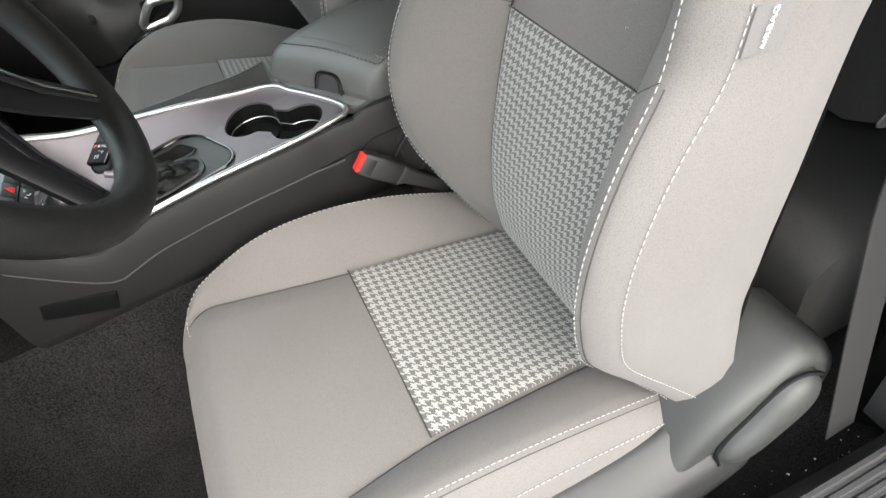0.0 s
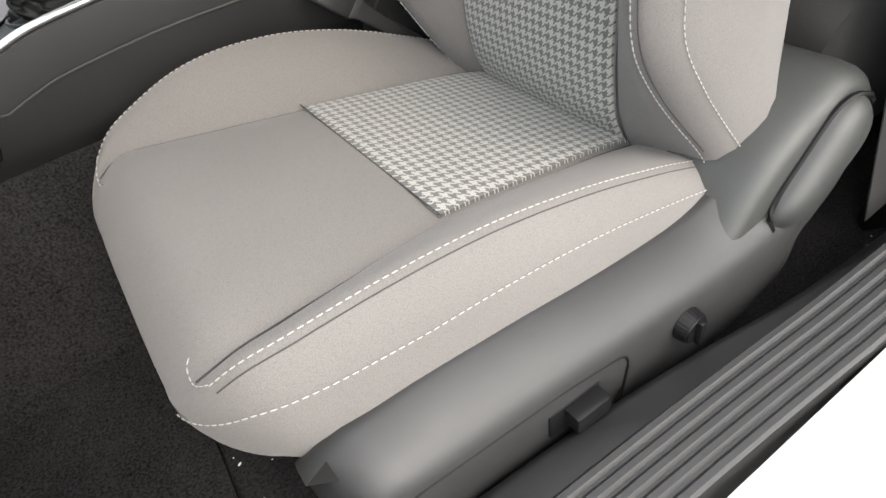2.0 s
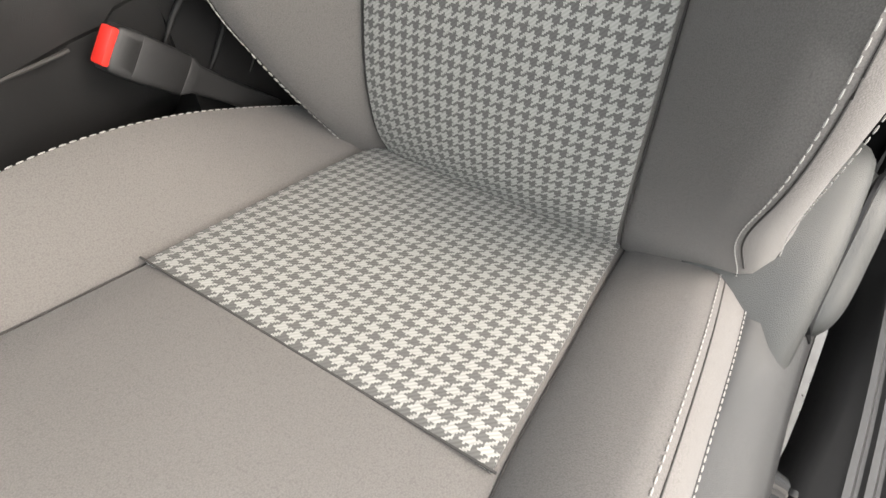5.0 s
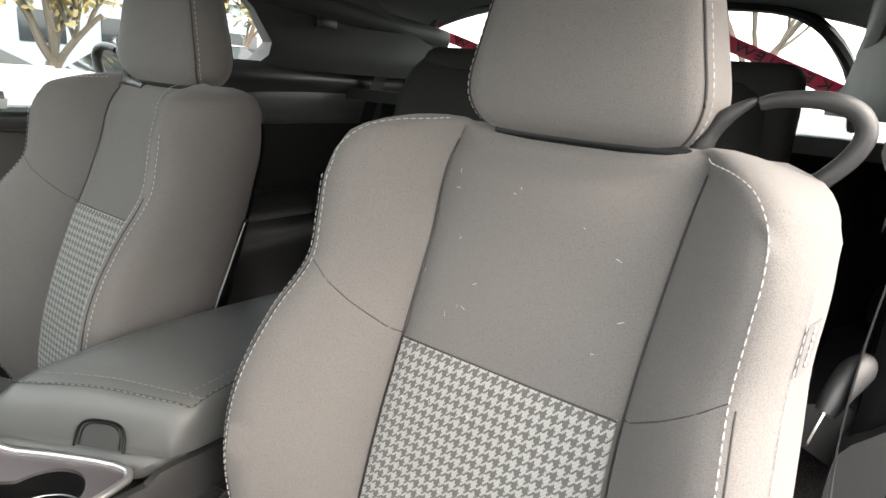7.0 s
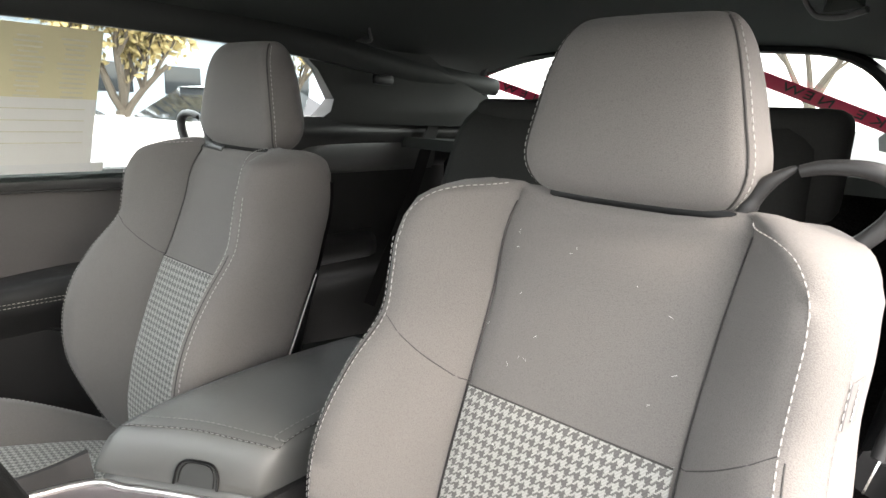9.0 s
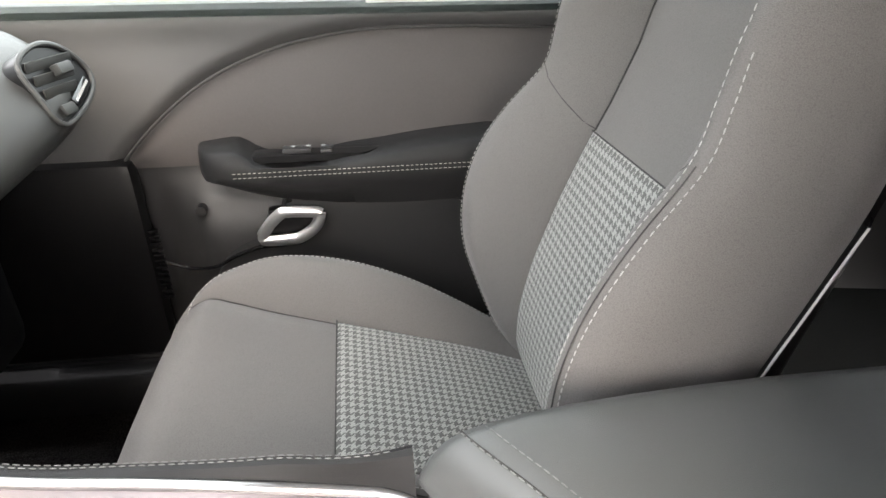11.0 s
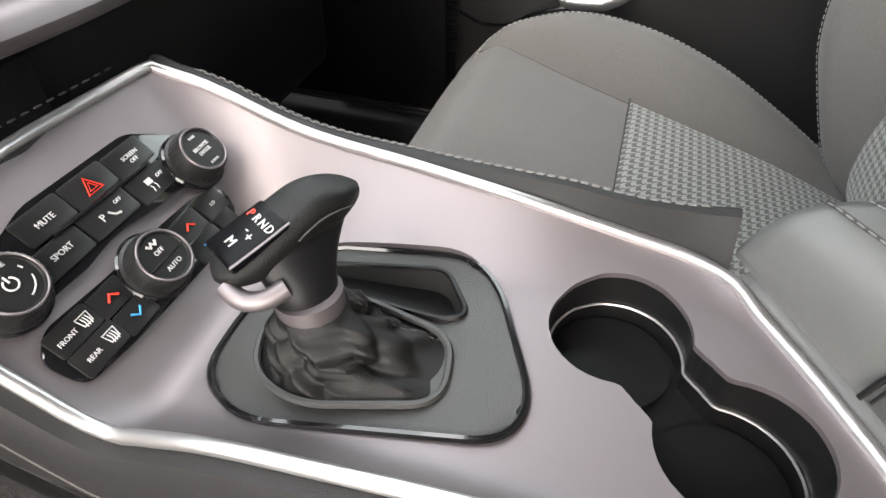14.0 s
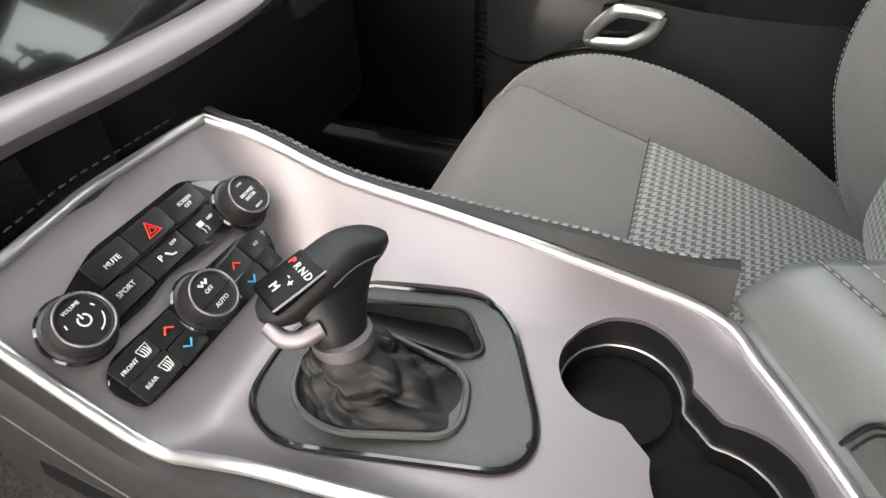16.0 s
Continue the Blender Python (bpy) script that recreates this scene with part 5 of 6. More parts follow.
# seat belt buckles
def buckle(yy):
    bk = thing("seat_belt_buckle", (0.37, yy, 0.2), "black seat belt buckle with a red release button", "buckle", "seat belt buckles")
    R = Matrix.Translation((0.318, yy, 0.405)) @ Euler((0, radians(133), 0)).to_matrix().to_4x4()
    rings = []
    for z, w, d in ((0.0, 0.016, 0.008), (0.003, 0.0185, 0.0105), (0.02, 0.0195, 0.012), (0.0205, 0.019, 0.0115), (0.0215, 0.0195, 0.012), (0.07, 0.0185, 0.0115), (0.0705, 0.018, 0.011), (0.0715, 0.0185, 0.0115), (0.085, 0.013, 0.009), (0.125, 0.011, 0.006), (0.2, 0.011, 0.004)):
        rings.append([R @ Vector((w * math.copysign(abs(math.cos(a)) ** 0.35, math.cos(a)), d * math.copysign(abs(math.sin(a)) ** 0.35, math.sin(a)), z)) for a in (i * math.tau / 32 for i in range(32))])
    part("housing", loft(rings), PLASTIC, bk, "black plastic buckle housing", 50)
    bm = box((0.0, -0.001, 0.001), (0.031, 0.015, 0.012), 0.003)
    bm.transform(R)
    part("release_button", bm, RED, bk, "red release button")
buckle(-0.128)
buckle(0.128)

# ---- steering wheel ----
SWC = Vector((0.02, -0.38, 0.835))
sn = Vector((0.9, 0, 0.43)).normalized()
su, sv = Vector((0, 1, 0)), sn.cross(Vector((0, 1, 0))).normalized()
sw = thing("steering_wheel", SWC, "black leather steering wheel with dark metal spokes", "steering wheel")
circle = lambda r, a: SWC + su * (r * math.cos(a)) - sv * (r * math.sin(a))
part("rim", tube([circle(0.182, k * math.tau / 64) for k in range(64)], 0.0165, 14, True), LEATHER, sw, "black perforated leather rim")
for a in (radians(8), radians(172), radians(62), radians(118)):
    part("spoke", tube([circle(0.05, a) - sn * 0.02, circle(0.11, a) - sn * 0.015, circle(0.17, a)], [0.03, 0.022, 0.018], 10, flat=0.45, up=sn), BLACK, sw)
    part("spoke_trim", tube([circle(0.075, a) - sn * 0.006, circle(0.12, a) - sn * 0.004, circle(0.165, a) + sn * 0.006], [0.009, 0.007, 0.006], 10, flat=0.5, up=sn), GLOSS, sw, "gloss black spoke trim")
bm = bmesh.new()
bmesh.ops.create_uvsphere(bm, u_segments=28, v_segments=14, radius=1, matrix=Matrix.Translation(SWC - sn * 0.015) @ Matrix((su, -sv, sn)).transposed().to_4x4() @ Matrix.Diagonal((0.075, 0.07, 0.035, 1)))
part("hub", bm, DASH, sw, "charcoal airbag hub")
part("column", tube([SWC - sn * 0.04, SWC - sn * 0.25], 0.05, 16), BLACK, sw, "black steering column cover")

# ---- dashboard ----
dash = thing("dashboard", (-0.4, 0, 0.5), "charcoal grained dashboard with a passenger air vent", "dashboard")
rings = []
for y in np.linspace(-0.735, 0.735, 50):
    k = 0.09 * max(0, (abs(y) - 0.6) / 0.135) ** 2
    low = ip(y, [-0.74, 0.0, 0.2, 0.3, 0.4, 0.66, 0.74], [0.62, 0.60, 0.555, 0.55, 0.575, 0.642, 0.655])
    fx = ip(y, [-0.74, -0.2, 0.0, 0.2, 0.4, 0.66, 0.74], [-0.3, -0.3, -0.28, -0.24, -0.182, -0.13, -0.15])
    rings.append([(x - k, y, z) for x, z in ((fx - 0.25, low - 0.12), (fx - 0.1, low - 0.04), (fx - 0.03, low - 0.014), (fx - 0.008, low - 0.004), (fx, low + 0.01), (fx + 0.001, low + 0.025), (fx - 0.006, low + 0.045), (fx - 0.024, low + 0.07), (fx - 0.055, low + 0.09), (fx - 0.1, max(0.735, low + 0.102)), (fx - 0.16, 0.762), (-0.6, 0.775), (-0.95, 0.75), (-0.95, low - 0.12))])
part("dash_top", loft(rings), DASH, dash, angle=60)
part("glovebox", box((-0.36, 0.36, 0.43), (0.16, 0.5, 0.26), 0.03), BLACK, dash, "dark glovebox front")
part("lower_dash", box((-0.42, -0.38, 0.47), (0.12, 0.56, 0.22), 0.03), BLACK, dash, "dark knee panel")
part("media_panel", box((-0.31, 0.08, 0.62), (0.12, 0.44, 0.2), 0.03, rot=Euler((0, radians(-25), 0)).to_matrix().to_4x4()), GLOSS, dash, "gloss black center stack")
ring = smooth([(-0.2, -0.15, 0.6), (-0.198, 0, 0.584), (-0.198, 0.13, 0.577), (-0.2, 0.25, 0.58), (-0.207, 0.33, 0.602), (-0.22, 0.355, 0.64), (-0.24, 0.34, 0.69), (-0.26, 0.25, 0.72), (-0.28, 0, 0.735), (-0.28, -0.15, 0.72), (-0.24, -0.2, 0.66)], 6, True)
part("stack_bezel", tube(ring, 0.021, 12, True, flat=0.7), SILVER, dash, "satin silver center bezel")
# vent
VM = Matrix.Translation((-0.143, 0.612, 0.684)) @ Euler((0, 0, radians(-14))).to_matrix().to_4x4() @ Euler((0, radians(-22), 0)).to_matrix().to_4x4()
vo = [(0.006, -0.055, 0.03), (0.006, -0.01, 0.047), (0.006, 0.03, 0.036), (0.006, 0.053, 0.0), (0.006, 0.028, -0.03), (0.006, -0.042, -0.05), (0.006, -0.056, -0.01)]
vent = part("vent_frame", tube([VM @ p for p in smooth(vo, 6, True)], 0.0036, 8, True), DASH, dash, "dark grey air vent frame")
bm = loft([[VM @ Vector((d, p.y, p.z)) for p in smooth(vo, 6, True)] for d in (-0.03, 0.004)])
part("vent_back", bm, BLACK, vent, "black vent throat")
for k in range(3):
    bm = box((0.006, -0.006 - 0.004 * k, 0.024 - 0.017 * k), (0.003, 0.085 - 0.012 * k, 0.0125), 0.001, rot=Euler((0, radians(24), 0)).to_matrix().to_4x4())
    bm.transform(VM)
    part("vent_slat", bm, DASH, vent, "dark grey vent slat")
bm = box((0.014, 0.0, 0.012), (0.014, 0.026, 0.014), 0.003)
bm.transform(VM)
part("vent_tab", bm, DASH, vent, "grey vent tab")
bm = box((0.009, -0.024, -0.034), (0.006, 0.024, 0.014), 0.003)
bm.transform(VM)
part("vent_wheel", bm, DASH, vent)
bm = box((0.008, 0.014, -0.02), (0.004, 0.05, 0.014), 0.002, rot=Euler((radians(26), 0, 0)).to_matrix().to_4x4())
bm.transform(VM)
part("label_strip", bm, GLOSS, vent)
bm = bmesh.new()
for k in range(10):
    box((0.0105, -0.004 + 0.004 * k, -0.028 + 0.0019 * k), (0.0006, 0.0026, 0.004), bm=bm)
bm.transform(VM)
part("marks", bm, WHITE_INK, vent, "small pale marks")
part("glovebox_latch", box((-0.185, 0.345, 0.56), (0.02, 0.11, 0.032), 0.008), BLACK, dash, "black glovebox pull")

# ---- doors ----
def door(sg, near):
    d = thing("door_1", (0.2, sg * 0.78, 0.1), "grey vinyl passenger door panel with armrest and silver handle, closed", "car door", kind="structure")
    arc = ([-0.2, -0.167, -0.042, 0.091, 0.207, 0.382, 0.56, 0.95], [0.46, 0.502, 0.618, 0.684, 0.710, 0.717, 0.712, 0.70])
    def skin(u, v):
        x, z = lerp(-0.62, 0.84, u), lerp(0.09, 0.755, v)
        a = ip(x, *arc)
        y = 0.80 - 0.018 * min(1, max(-1, (z - a) / 0.02)) - 0.012 * math.exp(-((z - 0.74) / 0.03) ** 2)
        y -= 0.05 * math.exp(-((z - 0.33) / 0.13) ** 4) * min(1, max(0, (x + 0.12) / 0.08))
        return (x, sg * y, z)
    part("door_panel", sheet(skin, np.linspace(0, 1, 120), np.linspace(0, 1, 90), None, 0.05, (0, sg, 0)), DOORSKIN, d, "grey grained door skin", 50)
    def low_skin(u, v):
        x, z = lerp(-0.62, 0.84, u), lerp(0.085, 0.5, v)
        top = min(z, ip(x, *arc) - 0.006) if x < -0.1 else z
        p = skin((x + 0.62) / 1.46, (top - 0.09) / 0.665)
        return (p[0], p[1] - sg * 0.006, p[2])
    part("lower_panel", sheet(low_skin, np.linspace(0, 1, 100), np.linspace(0, 1, 50), None, 0.01, (0, sg, 0)), PLASTIC, d, "black lower door panel", 50)
    part("arc_seam", tube([(x, sg * (0.80 - 0.016), ip(x, *arc)) for x in np.linspace(-0.18, 0.82, 60)], 0.003, 6), SEAM, d, "dark curved joint line")
    def cloth(u, v):
        x = lerp(-0.155, 0.83, u)
        return (x, sg * (0.8165 - 0.022 - 0.006 * math.sin(math.pi * v)), lerp(0.50, ip(x, *arc) - 0.004, v))
    part("door_insert", sheet(cloth, np.linspace(0, 1, 50), np.linspace(0, 1, 16), None, 0.02, (0, sg, 0)), DOORCLOTH, d, "dark warm grey padded door insert")
    rings = []
    for x in np.linspace(-0.03, 0.72, 60):
        e = math.sqrt(max(0.02, 1 - max(0, 1 - (x + 0.03) / 0.06) ** 2))
        zt = ip(x, [-0.03, 0.0, 0.04, 0.055, 0.23, 0.34, 0.42, 0.72], [0.543, 0.547, 0.546, 0.535, 0.533, 0.547, 0.554, 0.56])
        yi = lerp(0.765, 0.7, e)
        zl = ip(x, [-0.03, 0.0, 0.06, 0.12, 0.72], [0.498, 0.487, 0.466, 0.452, 0.45])
        rings.append([(x, sg * y, z) for y, z in ((0.795, zt), (0.77, zt), (yi + 0.014, zt - 0.001), (yi + 0.004, zt - 0.006), (yi, 0.521), (yi, 0.509), (yi + 0.001, 0.497), (yi + 0.008, max(zl + 0.012, 0.482)), (yi + 0.03, zl + 0.002), (0.78, zl), (0.795, zl))])
    arm = part("armrest", loft(rings), CONSKIN, d, "charcoal padded armrest with double stitching", 60)
    bm = bmesh.new()
    for z in (0.5075, 0.515):
        stitches([(x, sg * 0.6994, z) for x in np.linspace(0.03, 0.7, 40)], 0.005, 0.0028, bm=bm)
    part("stitching", bm, GREY_INK, arm, "grey contrast stitching")
    sp = part("switch_panel", prism(rounded([(0.06, sg * 0.715), (0.24, sg * 0.715), (0.27, sg * 0.745), (0.06, sg * 0.755)], 0.008), 0.525, 0.536, 0.002), BLACK, d, "black window switch panel")
    part("window_switch", box((0.13, sg * 0.733, 0.54), (0.045, 0.02, 0.009), 0.003), PLASTIC, sp)
    for k in range(2):
        part("lock_switch", box((0.178, sg * (0.726 + 0.016 * k), 0.538), (0.02, 0.011, 0.007), 0.002), PLASTIC, sp)
    bm = bmesh.new()
    for k in range(3):
        box((0.125 + 0.024 * k, sg * 0.733, 0.5455), (0.007, 0.005, 0.0005), bm=bm)
    part("marks", bm, WHITE_INK, sp)
    # handle, its bowl and the padded pocket below
    side = Matrix(((1, 0, 0, 0), (0, 0, sg, 0), (0, 1, 0, 0), (0, 0, 0, 1)))
    pocket = [(0.092, 0.4), (0.1, 0.452), (0.125, 0.476), (0.18, 0.482), (0.245, 0.481), (0.33, 0.466), (0.4, 0.436), (0.5, 0.37), (0.52, 0.2), (-0.04, 0.2), (-0.035, 0.31), (-0.018, 0.337), (0.012, 0.361), (0.05, 0.374)]
    bm = prism(rounded(pocket, 0.03, 4), 0.728, 0.79)
    bm.transform(side)
    bmesh.ops.bevel(bm, geom=[e for e in bm.edges if all(abs(abs(v.co.y) - 0.728) < 1e-4 for v in e.verts)], offset=0.009, segments=3, affect="EDGES")
    part("door_pocket", bm, CONSKIN, d, "dark padded door pocket", 50)
    part("lower_trim", tube(smooth([(0.094, sg * 0.735, 0.43), (0.103, sg * 0.732, 0.458), (0.127, sg * 0.731, 0.479), (0.18, sg * 0.73, 0.485), (0.245, sg * 0.73, 0.484), (0.33, sg * 0.73, 0.469), (0.4, sg * 0.73, 0.44), (0.46, sg * 0.732, 0.4)], 6), 0.004, 8), CONSKIN, d, "dark curved trim edge")
    hnd = smooth([(0.058, sg * 0.722, 0.387), (0.07, sg * 0.716, 0.414), (0.09, sg * 0.712, 0.435), (0.104, sg * 0.711, 0.441), (0.152, sg * 0.712, 0.437), (0.157, sg * 0.712, 0.43), (0.147, sg * 0.713, 0.409), (0.125, sg * 0.715, 0.393), (0.108, sg * 0.717, 0.388)], 5, True)
    part("door_handle", tube(hnd, 0.0075, 10, True, flat=1.35), EDGE, d, "satin silver door handle loop")
    part("handle_bowl", box((0.112, sg * 0.738, 0.415), (0.085, 0.024, 0.05), 0.01), BLACK, d, "dark handle bowl")
    part("pocket_edge", tube(smooth([(-0.116, sg * 0.757, 0.34), (-0.074, sg * 0.75, 0.327), (-0.03, sg * 0.738, 0.334), (0.01, sg * 0.726, 0.359), (0.055, sg * 0.724, 0.374), (0.105, sg * 0.722, 0.38)], 6), 0.0032, 8), GLOSS, d, "thin gloss edge")
    part("screw_cap", tube([(-0.045, sg * 0.79, 0.428), (-0.045, sg * 0.763, 0.428)], 0.009, 14), CONSKIN, d)
    part("reflector", box((-0.092, sg * 0.755, 0.214), (0.03, 0.012, 0.012), 0.0015), AMBER, d, "small amber reflector")
    # speaker grille low ahead
    bm = bmesh.new()
    for k in range(12):
        box((-0.16, sg * 0.775, 0.26 + 0.012 * k), (0.07, 0.006, 0.004), bm=bm)
    part("grille", bm, BLACK, d, "dark ribbed grille")
    return d
door(1, False)

def side_glass(u, v):
    x = lerp(-0.35, 1.0, u)
    z = lerp(0.74, 1.06, v)
    return (x, 0.765 - (z - 0.74) * 0.48, z)
sg_ob = single("window_1", sheet(side_glass, np.linspace(0, 1, 8), np.linspace(0, 1, 6), None, 0.004, (0, 1, 0)), TINT, "lightly tinted passenger side window", "window", kind="structure")
single("belt_trim", tube([(x, 0.777, 0.75) for x in np.linspace(-0.6, 0.95, 12)], 0.012, 8), DOORSKIN, "grey window belt trim", "trim", kind="structure")

# window sticker
st = thing("window_sticker", (0.3, 0.75, 0.9), "printed sales sheet in the side window, cream above white", "sticker")
def sheet_at(x, z, off=0.004):
    return Vector((x, 0.765 - (z - 0.74) * 0.48 - off, z))
def paper(x0, x1, z0, z1, off):
    return sheet(lambda u, v: sheet_at(lerp(x0, x1, u), lerp(z0, z1, v), off), np.linspace(0, 1, 4), np.linspace(0, 1, 4), None, 0.0004, (0, 1, 0))
part("lower_sheet", paper(0.26, 0.50, 0.775, 1.03, 0.004), PAPER_W, st, "white lower part")
part("upper_sheet", paper(0.26, 0.50, 0.905, 1.03, 0.005), PAPER, st, "cream upper part")
part("clear_strip", paper(0.255, 0.525, 0.757, 0.776, 0.0045), LABEL, st)
bm = bmesh.new()
rr = random.Random(7)
for k in range(13):
    z = 1.01 - 0.0085 * k
    for c in range(3):
        x0 = 0.275 + 0.075 * c
        f = sheet_at(x0, z, 0.0062)
        box((x0 + 0.03, f.y, z), (rr.uniform(0.03, 0.058), 0.0004, 0.0035), bm=bm)
for k in range(4):
    z = 0.885 - 0.022 * k
    box((0.38, sheet_at(0.38, z, 0.0052).y, z), (0.2, 0.0004, 0.0018), bm=bm)
part("print", bm, FADED, st, "faded unreadable print")

# ---- rear seat, belts, fittings ----
rs = thing("rear_seat", (1.1, 0, 0.1), "dark grey cloth rear bench seat", "car seat")
for sgn in (1, -1):
    rings = []
    for k in range(20):
        t = k / 19
        z = lerp(0.33, 0.93, t)
        e = math.sqrt(max(0.05, 1 - max(0, t * 6 - 5) ** 2))
        w = lerp(0.2, 0.195, t) * (0.9 + 0.1 * e)
        c = lerp(0.98, 1.2, t) + 0.05 * (1 - e)
        b = c + 0.13 * e
        rings.append([(x, sgn * 0.195 - 0.045 + s, z) for s, x in ((-w, c + 0.03), (-w * 0.8, c), (-w * 0.3, c + 0.012), (w * 0.3, c + 0.012), (w * 0.8, c), (w, c + 0.03), (w, b), (-w, b))])
    part("rear_backrest", loft(rings), REARCLOTH, rs, "dark cloth rear backrest", 60)
    rings = []
    for k in range(16):
        t = k / 15
        x = lerp(0.74, 1.1, t)
        z = lerp(0.35, 0.31, t) - 0.04 * max(0, 1 - t * 6) ** 2
        rings.append([(x, sgn * 0.31 + s, zz) for s, zz in ((-0.27, 0.1), (-0.27, z - 0.03), (-0.22, z), (-0.1, z - 0.015), (0.1, z - 0.015), (0.22, z), (0.27, z - 0.03), (0.27, 0.1))])
    part("rear_cushion", loft(rings), REARCLOTH, rs, "dark grey cloth rear cushion", 60)
part("rear_headrest", box((1.27, -0.082, 0.85), (0.1, 0.79, 0.2), 0.04, 4), REARCLOTH, rs, "dark raised rear backrest top")

def belt(name, pts, w, lab):
    bm = bmesh.new()
    P = smooth(pts, 6)
    rings = []
    for i, p in enumerate(P):
        t = (P[min(i + 1, len(P) - 1)] - P[max(i - 1, 0)]).normalized()
        u = t.cross(Vector((0, 1, 0))).normalized() * (w / 2)
        n = t.cross(u).normalized() * 0.0008
        rings.append([p - u - n, p + u - n, p + u + n, p - u + n])
    ob = single(name, loft(rings, bm=bm), BELT, lab, "seat belt", "seat belts")
    return ob
db = belt("seat_belt", [(0.80, -0.655, 1.0), (0.75, -0.65, 0.8), (0.712, -0.643, 0.66), (0.69, -0.648, 0.55), (0.69, -0.67, 0.4), (0.72, -0.7, 0.12)], 0.046, "black driver seat belt hanging by the door pillar")
clip = [Vector(q) for q in ((0.735, -0.652, 0.66), (0.718, -0.642, 0.65), (0.702, -0.634, 0.634), (0.69, -0.628, 0.615))]
stop = part("belt_stop", tube(smooth(clip, 4), [0.006, 0.009, 0.0115, 0.0125, 0.013, 0.013, 0.0125, 0.012, 0.0115, 0.011, 0.01, 0.009, 0.008], 12, flat=1.3), PLASTIC, db, "dark plastic latch grip", 60)
blade = [(0, 0), (0.004, 0.011), (0.034, 0.011), (0.04, 0.007), (0.04, -0.007), (0.034, -0.011), (0.004, -0.011)]
ax_ = Vector((-0.25, 0.12, -0.55)).normalized()
sd_ = Vector((0, 1, 0)).cross(ax_).normalized()
nn_ = ax_.cross(sd_)
part("latch_plate", loft([[clip[3] + ax_ * (u - 0.006) + sd_ * v * 0.75 + nn_ * h for u, v in blade] for h in (-0.001, 0.001)]), CHROME, db, "steel latch plate")
belt("seat_belt", [(1.40, 0.56, 0.91), (1.374, 0.58, 0.858), (1.311, 0.585, 0.695), (1.215, 0.585, 0.505), (1.143, 0.585, 0.367)], 0.045, "black rear seat belt on the quarter trim")
belt("seat_belt", [(0.80, 0.66, 1.0), (0.76, 0.665, 0.85), (0.715, 0.665, 0.66), (0.70, 0.68, 0.4), (0.72, 0.7, 0.12)], 0.046, "black passenger seat belt hanging by the door")
single("pillar_trim", loft([[(x, y, z) for x, y in ((0.80, -0.67), (0.81, -0.655), (1.0, -0.652), (1.08, -0.68), (1.08, -o - 0.01), (0.86, -o), (0.815, -o + 0.02))] for z, o in ((0.02, 0.83), (0.3, 0.86), (0.6, 0.855), (0.8, 0.83), (0.88, 0.78), (0.97, 0.735), (1.06, 0.69))]), BLACK, "black lock pillar behind the driver seat", "trim", kind="structure")
# coat hook and grab handles
def coat_hook(sg, dy, lab):
    P = lambda x, y, z: (x, sg * (y + dy), z)
    hk = thing("coat_hook", P(1.06, 0.46, 1.1), lab, "hook", "coat hooks")
    tri = ((1.024, 0.471, 1.108), (1.084, 0.503, 1.084), (1.087, 0.452, 1.08))
    mid = Vector((1.065, 0.475, 1.092))
    rows = [[P(*(Vector(q) + Vector((0, 0, 0.03)))) for q in tri], [P(*q) for q in tri], [P(*(mid + (Vector(q) - mid) * 0.55 + Vector((0, 0, 0.006)))) for q in tri]]
    part("hook_base", loft(rows), HEADLINER, hk, "dark wedge shaped hook base")
    arm = smooth([P(1.084, 0.507, 1.081), P(1.092, 0.478, 1.074), P(1.086, 0.449, 1.075), P(1.072, 0.437, 1.085), P(1.061, 0.429, 1.1)], 6)
    part("hook_arm", tube(arm, [0.0052 - 0.0022 * i / (len(arm) - 1) for i in range(len(arm))], 10), LIDSKIN, hk, "curved hook arm")
coat_hook(1, 0.085, "dark coat hook on the headliner over the passenger")
coat_hook(-1, -0.016, "dark coat hook on the headliner over the driver")
# slot in the pillar
single("pillar_slot", box((1.14, 0.545, 0.985), (0.06, 0.02, 0.025), 0.006), BLACK, "dark recess in the rear pillar trim", "recess", kind="structure")

# banner across the rear window
bn = thing("banner", (1.75, 0, 1.0), "red sales banner strip with black letters on the rear window", "banner")
def ban(u, v, y0):
    y = y0 - 0.36 * u
    z = 1.025 - 0.012 * (y0 > 0) - 0.137 * u + v * 0.018
    return Vector((1.62 + (1.09 - z) * 1.35 - 0.1 * (y / 0.55) ** 2 - 0.012, y, z))
for y0 in (0.575, -0.215):
    strip = part("strip", sheet(lambda u, v: ban(u, v, y0), np.linspace(0, 1, 14), np.linspace(-1, 1, 3), None, 0.002, (1, 0, 0)), BANNER, bn, "red strip")
    for k, ch in enumerate("LIKE NEW"):
        if ch == " ":
            continue
        u = 0.86 - 0.098 * k
        p, q, r = ban(u, 0, y0), ban(u - 0.02, 0, y0), ban(u, 1, y0)
        ex = (q - p).normalized()
        ey = (r - p).normalized()
        ez = ex.cross(ey).normalized()
        ey = ez.cross(ex)
        m = Matrix((ex, ey, ez)).transposed().to_4x4()
        m.translation = p - Vector((0.004, 0, 0))
        words(ch, 0.046, m, SEAM, "letter", strip, 0.0006)

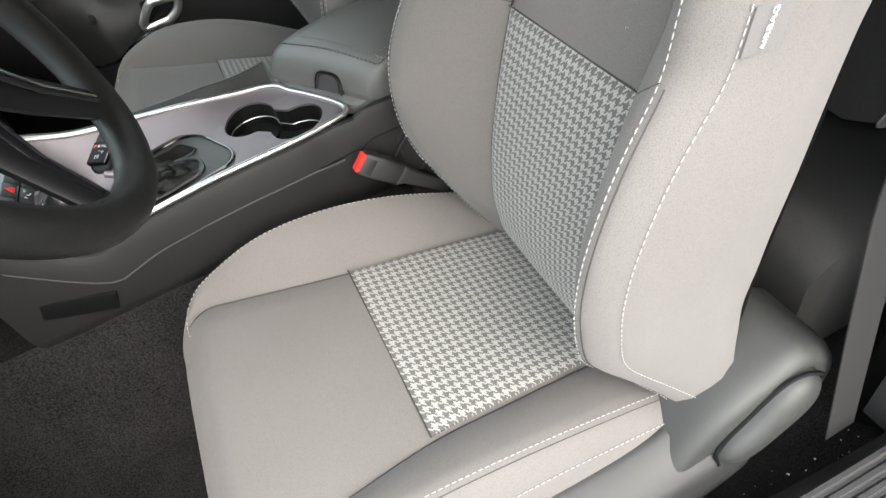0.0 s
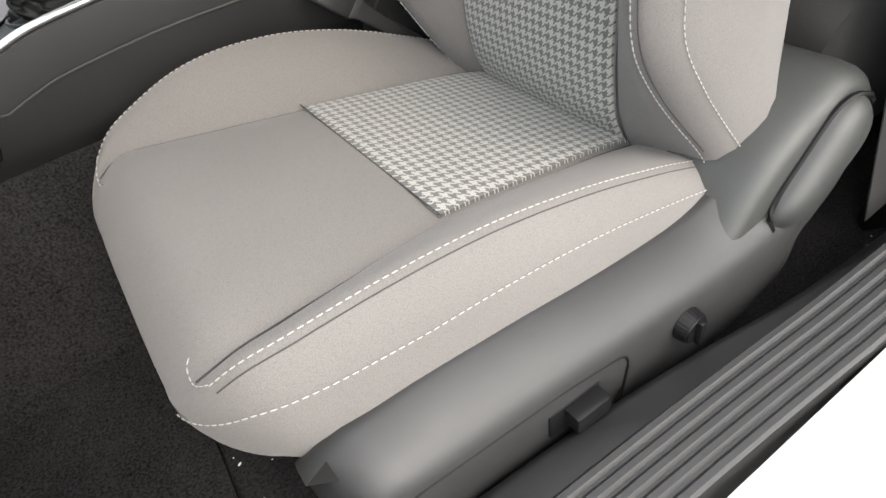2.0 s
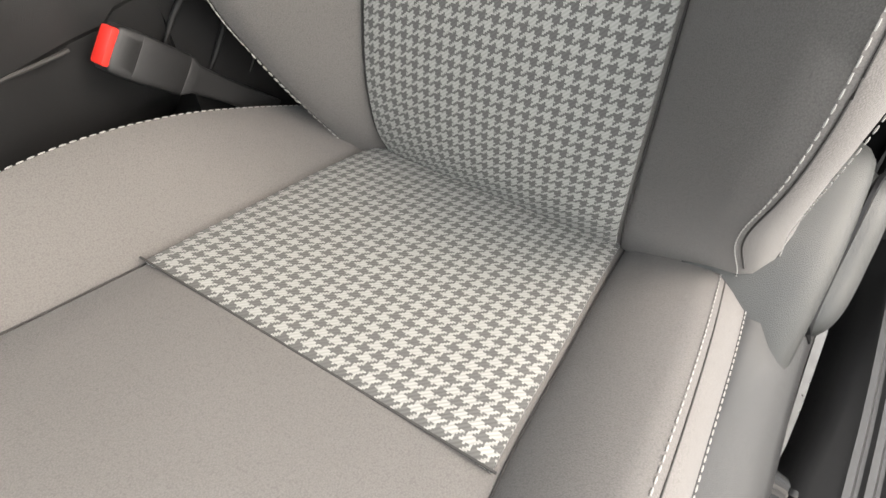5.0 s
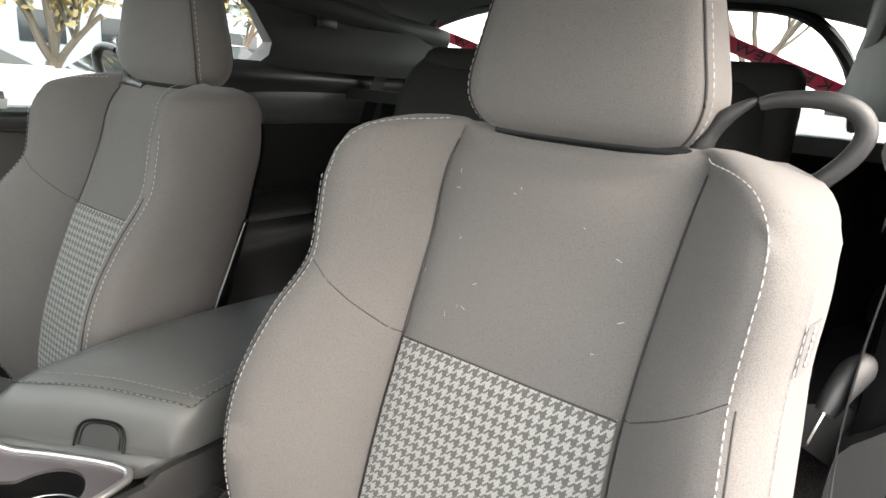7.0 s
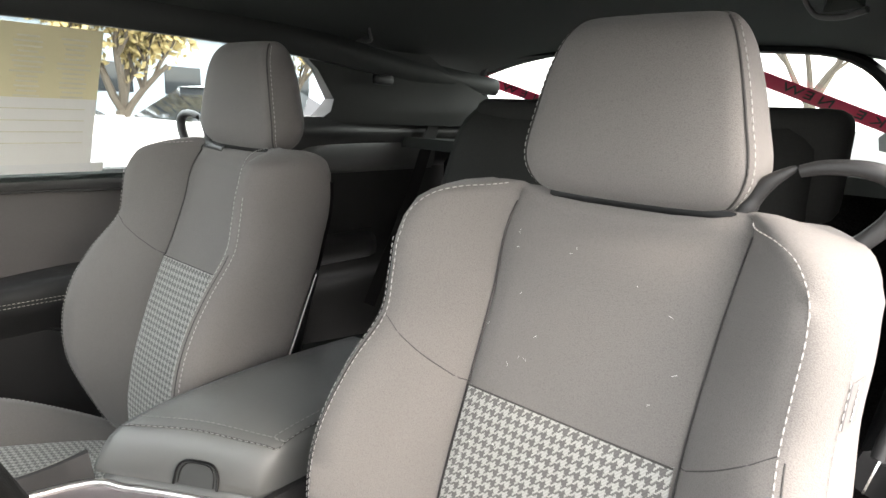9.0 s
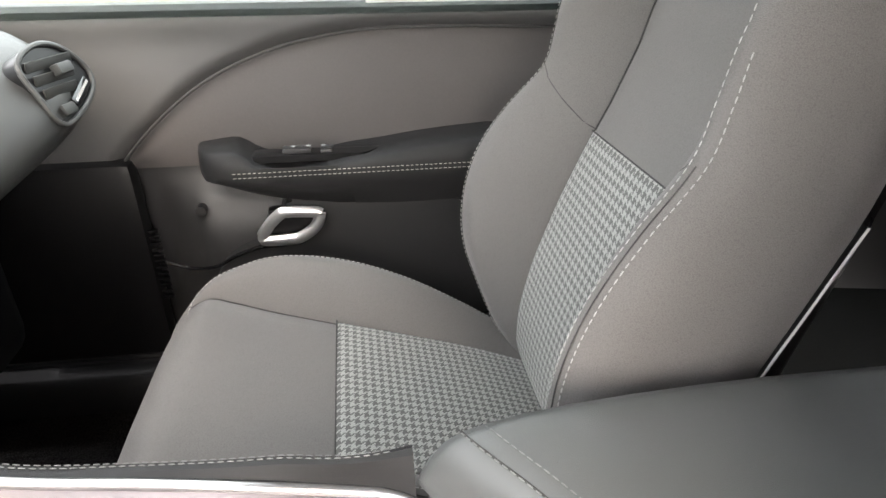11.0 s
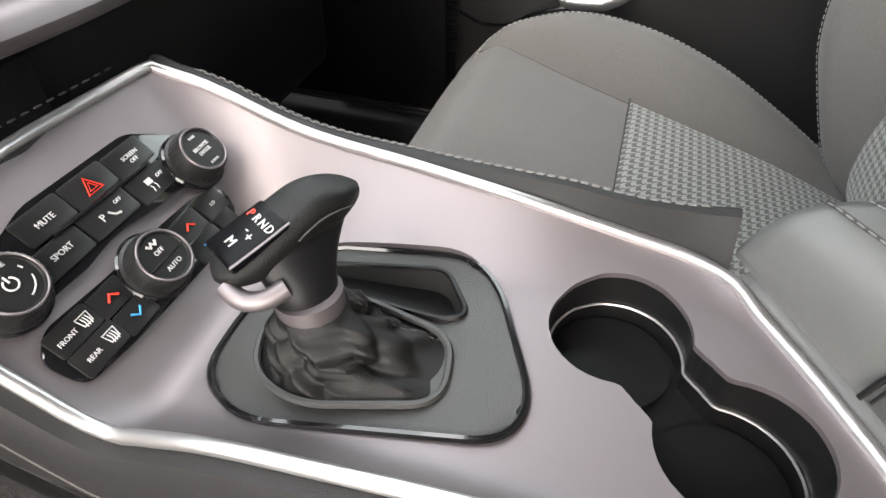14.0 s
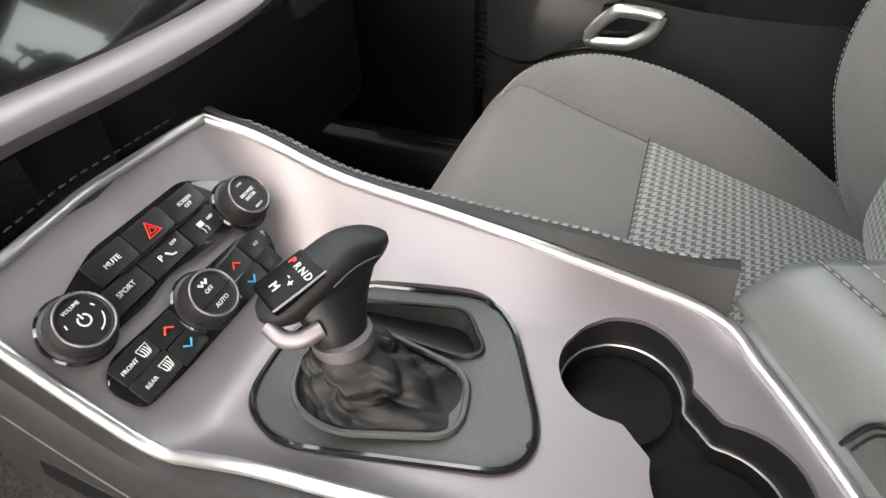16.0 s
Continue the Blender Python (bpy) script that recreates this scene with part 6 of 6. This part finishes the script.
# ---- outside ----
def tree(x, y, h, seed, leaves=True):
    rg = random.Random(seed)
    t = thing("tree", (x, y, -0.36), "autumn tree with thin yellow leaves" if leaves else "bare grey tree behind the car", "tree", "trees")
    bm, lv = bmesh.new(), bmesh.new()
    def grow(p, d, l, r, n):
        pts = [p]
        for k in range(4):
            d = (d + Vector((rg.uniform(-1, 1), rg.uniform(-1, 1), rg.uniform(-0.3, 0.8))) * 0.16).normalized()
            pts.append(pts[-1] + d * l / 4)
        tube(pts, [r * (1 - 0.12 * i) for i in range(5)], 6, bm=bm)
        if n:
            for k in range(3 if n > 1 else 4):
                a = rg.uniform(0, 6.28)
                s = Vector((math.cos(a), math.sin(a), rg.uniform(0.2, 1.0))).normalized()
                grow(pts[rg.choice((2, 3, 4))], (d + s * 1.1).normalized(), l * rg.uniform(0.6, 0.8), r * 0.55, n - 1)
        if n <= 1 and leaves:
            for k in range(24):
                c = rg.choice(pts) + Vector((rg.gauss(0, 0.16), rg.gauss(0, 0.16), rg.gauss(0, 0.14)))
                u = Vector((rg.uniform(-1, 1), rg.uniform(-1, 1), rg.uniform(-1, 1))).normalized() * rg.uniform(0.05, 0.1)
                w = u.orthogonal() * 0.6
                lv.faces.new([lv.verts.new(c - u), lv.verts.new(c + w), lv.verts.new(c + u), lv.verts.new(c - w)])
    base = Vector((x, y, -0.36))
    tube([base, base + Vector((0.02, 0, h * 0.3))], [0.16, 0.12], 8, bm=bm)
    for k in range(4):
        a = k * 1.57 + rg.uniform(-0.4, 0.4)
        grow(base + Vector((0.02, 0, h * (0.26 + 0.02 * k))), Vector((math.cos(a) * 0.6, math.sin(a) * 0.6, 1)).normalized(), h * 0.36, 0.075, 3)
    part("trunk", bm, BARK, t)
    if leaves:
        tagged(part("crown", lv, LEAF, t, "sparse yellow leaves"), kind="stuff")
tree(4.4, 10.5, 3.3, 3)
tree(9.5, 13.0, 3.8, 5)
tree(16.0, 2.5, 6.0, 8, False)
tree(20.0, 6.5, 6.0, 11, False)

def car(x, y, paint, lab, turn=0.0):
    c = thing("parked_car", (x, y, -0.36), lab, "car", "parked cars")
    R = pose(x, y, -0.36, 0, 0, turn)
    prof = [(-2.2, 0.35), (-2.25, 0.7), (-1.9, 0.85), (-1.0, 0.95), (2.1, 0.98), (2.25, 0.7), (2.2, 0.35)]
    bm = loft([[R @ Vector((px * k, yy, pz)) for px, pz in prof] for yy, k in ((-0.88, 0.96), (-0.8, 1), (0.8, 1), (0.88, 0.96))])
    part("body", bm, paint, c)
    cab = [(-1.1, 0.94), (-0.4, 1.42), (0.9, 1.46), (1.9, 0.97)]
    part("cabin_glass", loft([[R @ Vector((px, yy * (1 if pz < 1 else 0.8), pz)) for px, pz in cab] for yy in (-0.8, -0.2, 0.2, 0.8)]), CARGLASS, c, "dark car glass")
    part("roof", loft([[R @ Vector((px, yy, pz)) for px, pz in ((-0.45, 1.42), (0.25, 1.485), (0.95, 1.465), (0.25, 1.44))] for yy in (-0.66, 0, 0.66)]), paint, c)
    for px in (-1.4, 1.4):
        for yy in (-0.85, 0.85):
            w = part("wheel", tube([R @ Vector((px, yy - 0.1, 0.33)), R @ Vector((px, yy + 0.1, 0.33))], 0.33, 20), TYRE, c)
            part("wheel_rim", tube([R @ Vector((px, yy - 0.105, 0.33)), R @ Vector((px, yy + 0.105, 0.33))], 0.2, 16), SILVER, w)
car(5.2, 8.5, WHITECAR, "white parked car across the lane", 4)
car(7.6, 12.5, DARKCAR, "dark blue parked car", 8)
car(1.5, 9.2, WHITECAR, "white parked car nearer the trees", 2)
car(12.0, 9.5, WHITECAR, "white parked car farther along", 0)
fb = thing("far_building", (12, 40, -0.36), "low blue-grey building beyond the car park", "building")
part("wall", box((12, 40, 2.0), (40, 8, 4.8), 0.05), FAR_WALL, fb)
part("roof", box((12, 40, 4.5), (40.6, 8.6, 0.3), 0.05), WHITECAR, fb)
for k in range(10):
    part("window", box((-6 + 4 * k, 35.97, 1.8), (2.2, 0.06, 1.6), 0.02), CARGLASS, fb)
